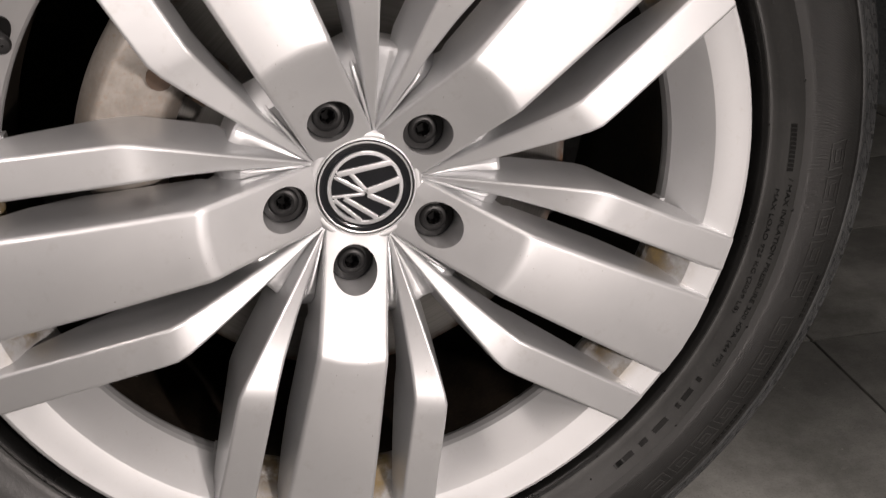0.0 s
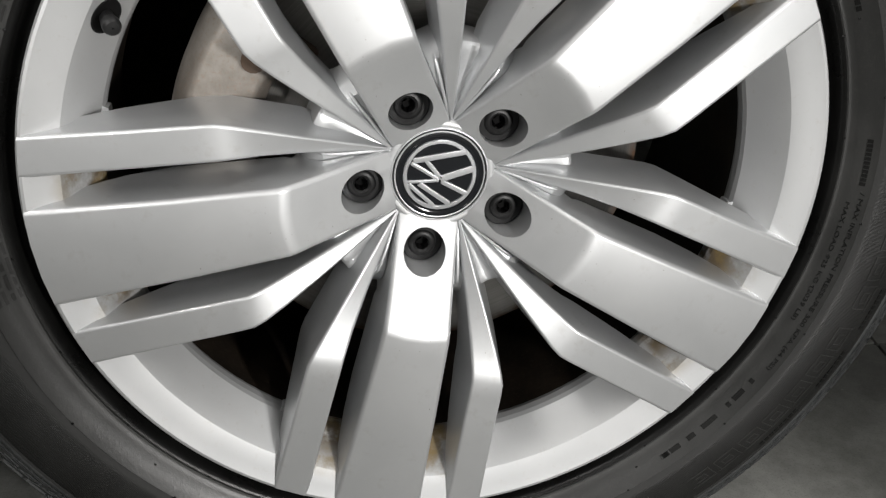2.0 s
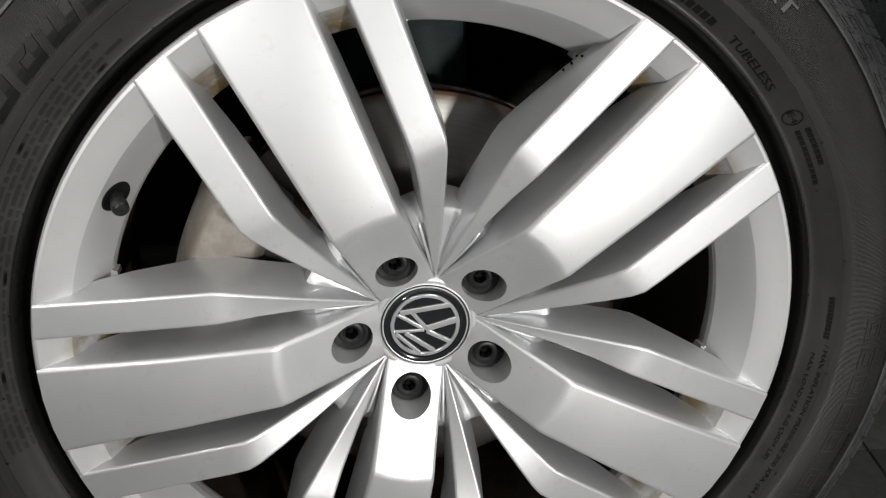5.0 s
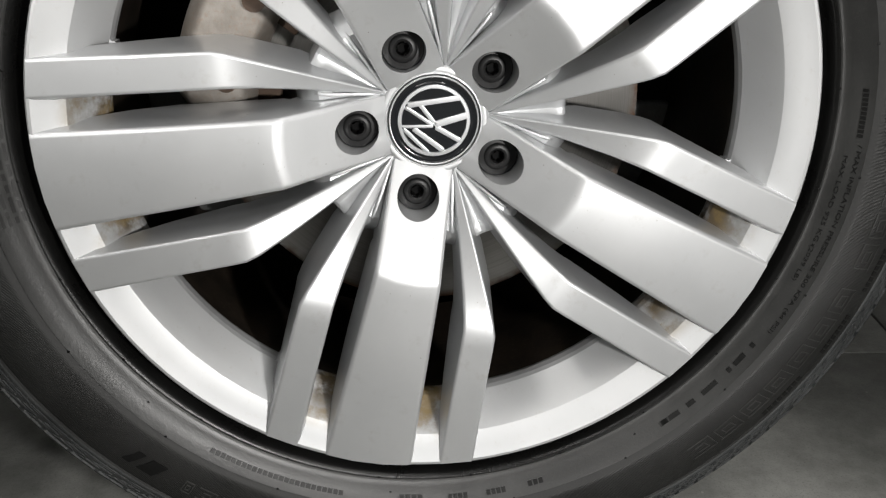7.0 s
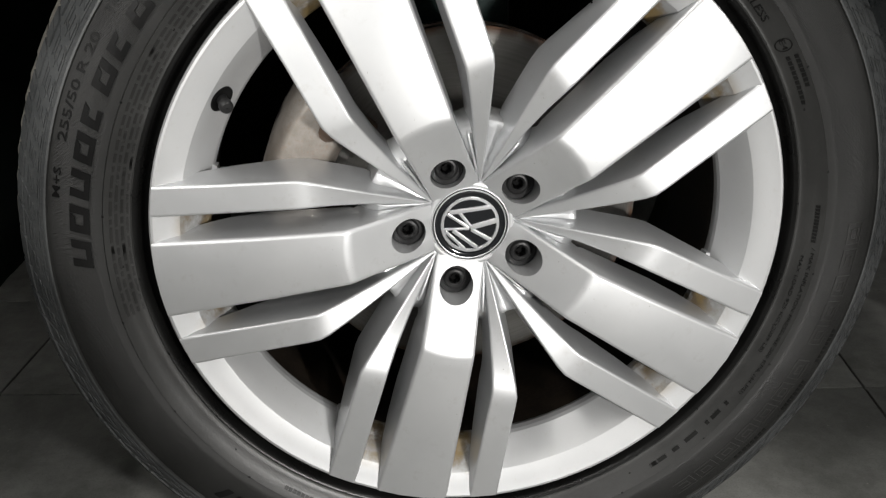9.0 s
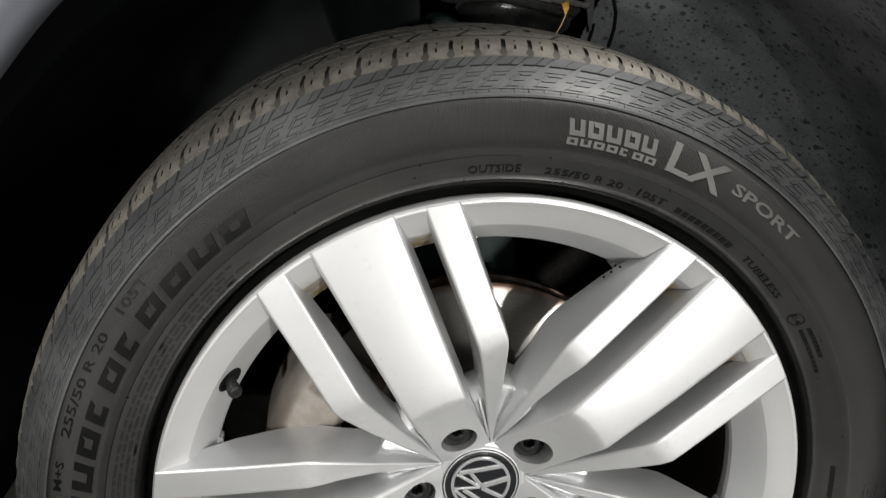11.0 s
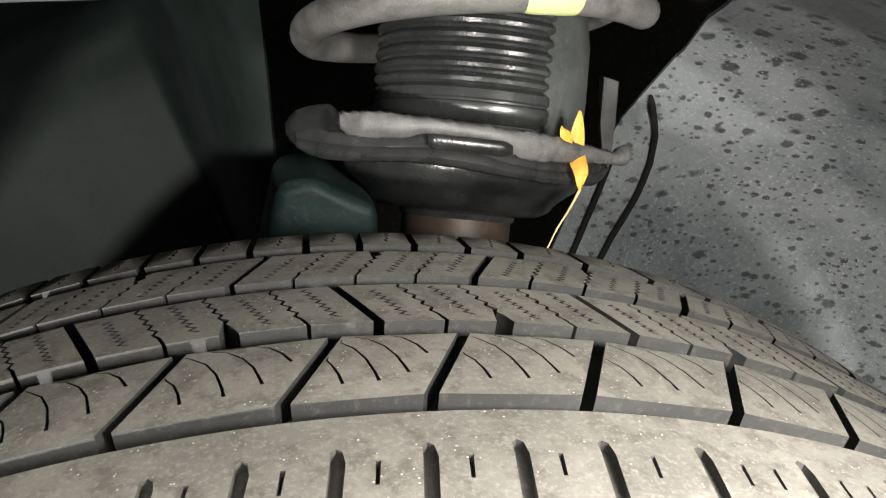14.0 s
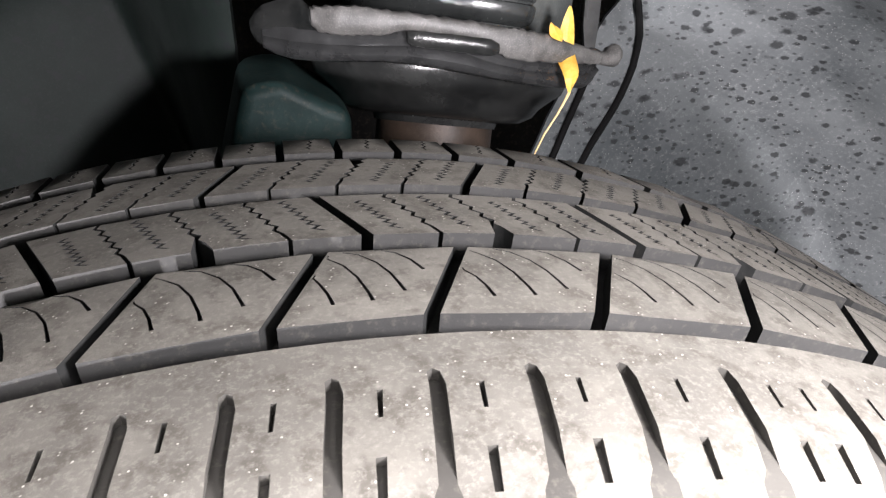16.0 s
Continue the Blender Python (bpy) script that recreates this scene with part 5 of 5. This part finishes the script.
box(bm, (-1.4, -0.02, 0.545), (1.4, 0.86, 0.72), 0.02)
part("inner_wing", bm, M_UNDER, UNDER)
# Added black sheet, standing in for the shade behind the spokes.
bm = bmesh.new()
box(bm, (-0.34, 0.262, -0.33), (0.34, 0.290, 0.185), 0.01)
part("splash_panel", bm, M_UNDER, UNDER, "added black panel that darkens the gaps between the spokes")

# ---- spring strut ----
STRUT_BASE = Vector((0.084, 0.270, 0.751))
LEAN_AXIS = Vector((0.16, 0.27, 0.955)).normalized()
STRUT = thing("suspension_strut", Matrix.Translation(STRUT_BASE) @ LEAN_AXIS.to_track_quat("Z", "X").to_matrix().to_4x4() , "black suspension strut with coil spring and ribbed boot", "suspension strut")


def spin(profile, n=64):
    """Turns (r, z) pairs about the z axis."""
    bm = bmesh.new()
    cols = [[bm.verts.new((r * math.cos(2 * math.pi * i / n), r * math.sin(2 * math.pi * i / n), z)) for r, z in profile] for i in range(n)]
    for i in range(n):
        p, q = cols[i], cols[(i + 1) % n]
        for k in range(len(profile) - 1):
            bm.faces.new((p[k], q[k], q[k + 1], p[k + 1]))
    return bm


def ribbon(bm, rows, section):
    """A closed bar through rows of (x, y, top, foot); section: (share of the height from the top, offset in y) round it."""
    loops = []
    for x, y, top, foot in rows:
        loops.append([bm.verts.new((x, y + dy, top + (foot - top) * f)) for f, dy in section])
    for a, b in zip(loops, loops[1:]):
        bridge(bm, a, b, True)
    bm.faces.new(loops[0])
    bm.faces.new(loops[-1])
    return bm


def along(rows, n):
    """The rows filled in by straight lines to n rows."""
    t = np.linspace(0, len(rows) - 1, n)
    cols = list(zip(*rows))
    return [tuple(float(np.interp(v, range(len(rows)), c)) for c in cols) for v in t]


SEAT_RIM = ((0.0215, 0.2150, 0.7825, 0.7765), (0.0241, 0.2132, 0.7832, 0.7738), (0.0300, 0.2085, 0.7838, 0.7735), (0.0370, 0.2058, 0.7840, 0.7737), (0.0450, 0.2025, 0.7832, 0.7738), (0.0547, 0.2003, 0.7820, 0.7760),
            (0.0640, 0.1990, 0.7805, 0.7745), (0.0776, 0.1988, 0.7784, 0.7712), (0.0860, 0.1990, 0.7765, 0.7680), (0.0932, 0.2000, 0.7750, 0.7636), (0.1030, 0.2015, 0.7730, 0.7612), (0.1103, 0.2038, 0.7708, 0.7600),
            (0.1180, 0.2060, 0.7680, 0.7585), (0.1264, 0.2104, 0.7640, 0.7570), (0.1364, 0.2160, 0.7605, 0.7545), (0.1410, 0.2185, 0.7590, 0.7540))
FLANGE = ((0.0040, 0.2362, 0.7720, 0.7640), (0.0090, 0.2300, 0.7735, 0.7622), (0.0150, 0.2225, 0.7740, 0.7618), (0.0263, 0.2124, 0.7742, 0.7626), (0.0380, 0.2062, 0.7742, 0.7634), (0.0463, 0.2035, 0.7745, 0.7635),
          (0.0570, 0.2012, 0.7752, 0.7624), (0.0669, 0.2003, 0.7740, 0.7606), (0.0780, 0.2000, 0.7715, 0.7580), (0.0888, 0.2005, 0.7660, 0.7553), (0.1030, 0.2028, 0.7614, 0.7517), (0.1135, 0.2056, 0.7596, 0.7492),
          (0.1225, 0.2095, 0.7578, 0.7470), (0.1308, 0.2137, 0.7560, 0.7454), (0.1350, 0.2165, 0.7548, 0.7470), (0.1385, 0.2190, 0.7542, 0.7510))
LOBE = ((0.0000, 0.2440, 0.7720, 0.7680), (0.0018, 0.2410, 0.7765, 0.7650), (0.0050, 0.2370, 0.7800, 0.7636), (0.0095, 0.2320, 0.7822, 0.7645), (0.0140, 0.2265, 0.7838, 0.7680), (0.0182, 0.2213, 0.7848, 0.7705), (0.0210, 0.2185, 0.7830, 0.7715), (0.0250, 0.2160, 0.7775, 0.7725))


def strut():
    back = STRUT.matrix_basis.inverted()

    def placed(name, bm, material, label, smooth=50):
        bmesh.ops.transform(bm, matrix=back, verts=bm.verts)
        return part(name, bm, material, STRUT, label, smooth)

    part("spring_seat", spin([(0.020, 0.0005), (0.058, 0.0), (0.0600, -0.0015), (0.0610, -0.0040), (0.030, -0.010), (0.020, -0.010)]), M_SEAT, STRUT, "dusty pressed spring seat")
    part("seat_cup", spin([(0.0580, -0.0030), (0.0575, -0.0110), (0.0560, -0.0150), (0.0500, -0.0195), (0.0465, -0.0225), (0.0440, -0.0262), (0.0385, -0.0292), (0.033, -0.0300), (0.0285, -0.0302), (0.0275, -0.0330)]), M_CUP, STRUT, "satin black cup under the spring seat")
    part("damper_tube", spin([(0.0265, -0.02), (0.0265, -0.15), (0.024, -0.155)]), M_TUBE, STRUT, "dull brown damper tube")
    side = back.to_3x3() @ Vector((1, 0, 0))
    zero = math.degrees(math.atan2(side.y, side.x))
    shift = Matrix.Translation(back.to_3x3() @ Vector((0.0070, 0.0, 0.0065)))
    # smooth dusty sleeve, with a ribbed glossy band round its near side
    sleeve = [(0.0380, -0.009), (0.0440, -0.003), (0.0480, 0.002), (0.0498, 0.008), (0.0502, 0.020), (0.0495, 0.045), (0.0470, 0.060), (0.040, 0.066), (0.040, 0.110)]
    part("boot_sleeve", spin(sleeve, 72), M_SLEEVE, STRUT, "dusty grey-green rubber sleeve").matrix_basis = shift
    prof = [(0.0470, 0.0015), (0.0505, 0.0030), (0.0524, 0.0055), (0.0532, 0.0088), (0.0530, 0.0102), (0.0520, 0.0108), (0.0520, 0.0116), (0.0530, 0.0124), (0.0528, 0.0160), (0.0508, 0.0176)]
    z = 0.0182
    for k in range(6):
        prof += [(0.0502, z), (0.0518, z + 0.0010), (0.0524, z + 0.0026), (0.0516, z + 0.0042), (0.0502, z + 0.0050)]
        z += 0.0062
    prof += [(0.0490, z)]
    bm = bmesh.new()
    rng = random.Random(21)
    cols = []
    for k in range(61):
        a = zero - 210.0 + 150.0 * k / 60
        fade = 1.0 if k < 57 else 1.0 - 0.028 * (k - 56)
        cols.append([bm.verts.new((r * fade * math.cos(radians(a)), r * fade * math.sin(radians(a)), h + (rng.uniform(-0.0004, 0.0004) if k > 55 else 0.0))) for r, h in prof])
    for p, q in zip(cols, cols[1:]):
        bridge(bm, p, q)
    part("dust_boot", bm, M_BOOT, STRUT, "ribbed glossy black rubber boot").matrix_basis = shift
    # the coil rises from a blunt end and is tilted more than the seat
    place = back @ Matrix.Translation((0.0900, 0.2680, 0.8065)) @ Vector((0.035, 0.30, 0.954)).to_track_quat("Z", "X").to_matrix().to_4x4()
    flat = place.inverted() @ back
    side = flat.to_3x3() @ Vector((1, 0, 0))
    turn = math.degrees(math.atan2(side.y, side.x))

    def coil(d):
        h = 0.046 * max(0.0, (-d - 200.0) / 360.0)
        return Vector((0.0775 * math.cos(radians(turn + d)), 0.0775 * math.sin(radians(turn + d)), h))

    bm = bmesh.new()
    tube(bm, [coil(-33.0 - 4.0 * i) for i in range(150)], [0.0058, 0.0074] + [0.0077] * 148, 16)
    part("coil_spring", bm, M_COIL, STRUT, "dusty grey coil spring").matrix_basis = place
    bm = bmesh.new()
    tube(bm, [coil(-73.0 - 2.0 * i) for i in range(9)], [0.0078, 0.0081] + [0.0083] * 5 + [0.0081, 0.0078], 16)
    part("paint_mark", bm, M_MARK, STRUT, "yellow-green paint mark on the spring").matrix_basis = place
    # worn pale rim along the near side, with a ragged upper edge
    rng = random.Random(4)
    rows = [(x, y, top + rng.uniform(-0.00045, 0.00045), foot + rng.uniform(-0.0003, 0.0003)) for x, y, top, foot in along(SEAT_RIM, 80)]
    placed("seat_rim", ribbon(bmesh.new(), rows, ((0.0, 0.0010), (0.12, -0.0002), (0.55, -0.0006), (0.92, 0.0), (1.0, 0.0010), (0.96, 0.0060), (0.04, 0.0060))), M_SEAT, "worn dusty rim of the spring seat")
    placed("seat_flange", ribbon(bmesh.new(), along(FLANGE, 90), ((0.0, 0.0026), (0.20, 0.0006), (0.42, 0.0014), (0.50, -0.0006), (0.68, -0.0018), (0.88, -0.0006), (1.0, 0.0020), (0.9, 0.0070), (0.1, 0.0070))), M_LIP, "satin grey rolled flange under the seat")
    placed("seat_stop", ribbon(bmesh.new(), along(LOBE, 30), ((0.0, 0.0040), (0.12, 0.0010), (0.40, -0.0008), (0.75, 0.0002), (1.0, 0.0040), (0.8, 0.0120), (0.2, 0.0120))), M_GLOSSY, "black rounded stop on the seat")
    bm = bmesh.new()
    ribbon(bm, along(((0.0548, 0.1995, 0.7758, 0.7712), (0.0570, 0.1980, 0.7762, 0.7702), (0.0720, 0.1968, 0.7742, 0.7676), (0.0860, 0.1974, 0.7718, 0.7652), (0.0895, 0.1990, 0.7700, 0.7656)), 24), ((0.0, 0.0006), (0.10, -0.0004), (0.5, -0.0008), (0.9, -0.0002), (1.0, 0.0010), (0.9, 0.0050), (0.1, 0.0050)))
    placed("seat_pad", bm, M_GLOSSY, "glossy black pad on the flange")
    bm = bmesh.new()
    tube(bm, [Vector(c) for c in ((0.1370, 0.2165, 0.7575), (0.1420, 0.2195, 0.7562), (0.1455, 0.2215, 0.7565), (0.1475, 0.2225, 0.7572), (0.1505, 0.2240, 0.7560))], [0.0026, 0.0030, 0.0046, 0.0042, 0.0008], 10)
    placed("seat_hook", bm, M_SEAT, "dusty hooked tip of the seat")


strut()
HOSE = thing("hose_bracket", (0.180, 0.328, 0.770), "dull grey flat bracket beside the strut", "bracket")
bm = bmesh.new()
prism(bm, [(-0.0040, 0.004), (0.0050, 0.001), (0.0045, -0.022), (0.0020, -0.050), (-0.0010, -0.050), (-0.0045, -0.024)], -0.0012, 0.0018)
box(bm, (-0.0040, -0.0014, -0.020), (-0.0022, 0.0060, 0.003), 0.0004)
part("bracket_strip", softened(bm, "bracket_strip", 0.0006, 2), M_BRACKET, HOSE)
PIPE = thing("coolant_pipe", (0.004, 0.330, 0.835), "pale blue pipe end high beside the strut", "pipe")
bm = bmesh.new()
tube(bm, [(0, 0.03, -0.004), (0, -0.01, 0.0), (0.004, -0.015, 0.05)], 0.014, 14)
part("pipe_body", bm, M_BLUE, PIPE)

# ---- dry leaf caught on the spring seat ----
LEAF = thing("dry_leaf", (0.1216, 0.2000, 0.7492), "small dry yellow leaf caught on the spring seat", "leaf")


def blade(way, width):
    """A cupped leaf along points, widest in its middle."""
    bm = bmesh.new()
    rows = []
    n = 14
    for i in range(n + 1):
        f = i / n
        k = f * (len(way) - 1)
        c = [float(np.interp(k, range(len(way)), [p[d] for p in way])) for d in range(3)]
        w = width * math.sin(math.pi * min(1.0, f * 0.95 + 0.03)) ** 0.8
        rows.append([bm.verts.new((c[0] + q * w, c[1] - 0.0011 * (1 - abs(q)) + 0.0003 * math.sin(f * 9 + q), c[2] + 0.0005 * q * math.sin(f * 4))) for q in (-1, -0.5, 0, 0.5, 1)])
    for a, b in zip(rows, rows[1:]):
        bridge(bm, a, b)
    bmesh.ops.solidify(bm, geom=list(bm.faces), thickness=0.0003)
    return bm


part("leaf_blade", blade(((-0.0028, -0.0010, 0.0), (-0.0022, -0.0012, 0.0068), (-0.0012, 0.0112, 0.0130), (-0.0002, 0.0118, 0.0225), (0.0004, 0.0112, 0.0306)), 0.0038), M_LEAF, LEAF)
part("leaf_blade", blade(((-0.0062, 0.0020, 0.0195), (-0.0085, 0.0026, 0.0225), (-0.0100, 0.0030, 0.0262)), 0.0024), M_LEAF, LEAF)
bm = bmesh.new()
tube(bm, [(-0.0028, -0.0012, 0.0), (-0.0044, 0.0000, -0.0045), (-0.0068, 0.0010, -0.0100), (-0.0110, 0.0020, -0.0175), (-0.0148, 0.0030, -0.0268)], [0.0006, 0.0005, 0.0004, 0.0004, 0.0003], 6)
part("leaf_stalk", bm, M_STALK, LEAF, "thin pale stalk")


# ---- floor tiles ----
def tiles():
    bm = bmesh.new()
    box(bm, (GAP / 2, GAP / 2, -0.010), (TILE_L - GAP / 2, TILE_W - GAP / 2, 0.0), 0.0012)
    me = mesh_of(bm, "tile", 30)
    me.materials.append(M_TILE)
    far_v, far_f = [], []
    inside = lambda p: Vector((max(-3.999, min(3.999, p.x)), max(-3.999, min(3.999, p.y)), p.z))
    for i in range(-9, 8):
        for j in range(-17, 17):
            m = TURN_TILE @ Matrix.Translation((i * TILE_L, j * TILE_W, 0))
            c = m @ Vector((TILE_L / 2, TILE_W / 2, 0))
            if max(abs(c.x), abs(c.y)) > 4.3:
                continue
            if abs(c.x) < 1.9 and -1.2 < c.y < 2.4:
                ob = new("tile", me)
                ob.parent = FLOOR
                ob.matrix_basis = m
            else:
                o = len(far_v)
                far_v += [inside(m @ Vector((x, y, z))) for z in (-0.01, 0.0) for x, y in ((0.0015, 0.0015), (TILE_L - 0.0015, 0.0015), (TILE_L - 0.0015, TILE_W - 0.0015), (0.0015, TILE_W - 0.0015))]
                far_f += [(o + 4, o + 5, o + 6, o + 7)] + [(o + k, o + (k + 1) % 4, o + 4 + (k + 1) % 4, o + 4 + k) for k in range(4)]
    ob = part("far_tiles", mesh_data("far_tiles", far_v, far_f, 0), M_TILE, FLOOR, "grey floor tiles further off")
    ob["kind"] = "stuff"


tiles()
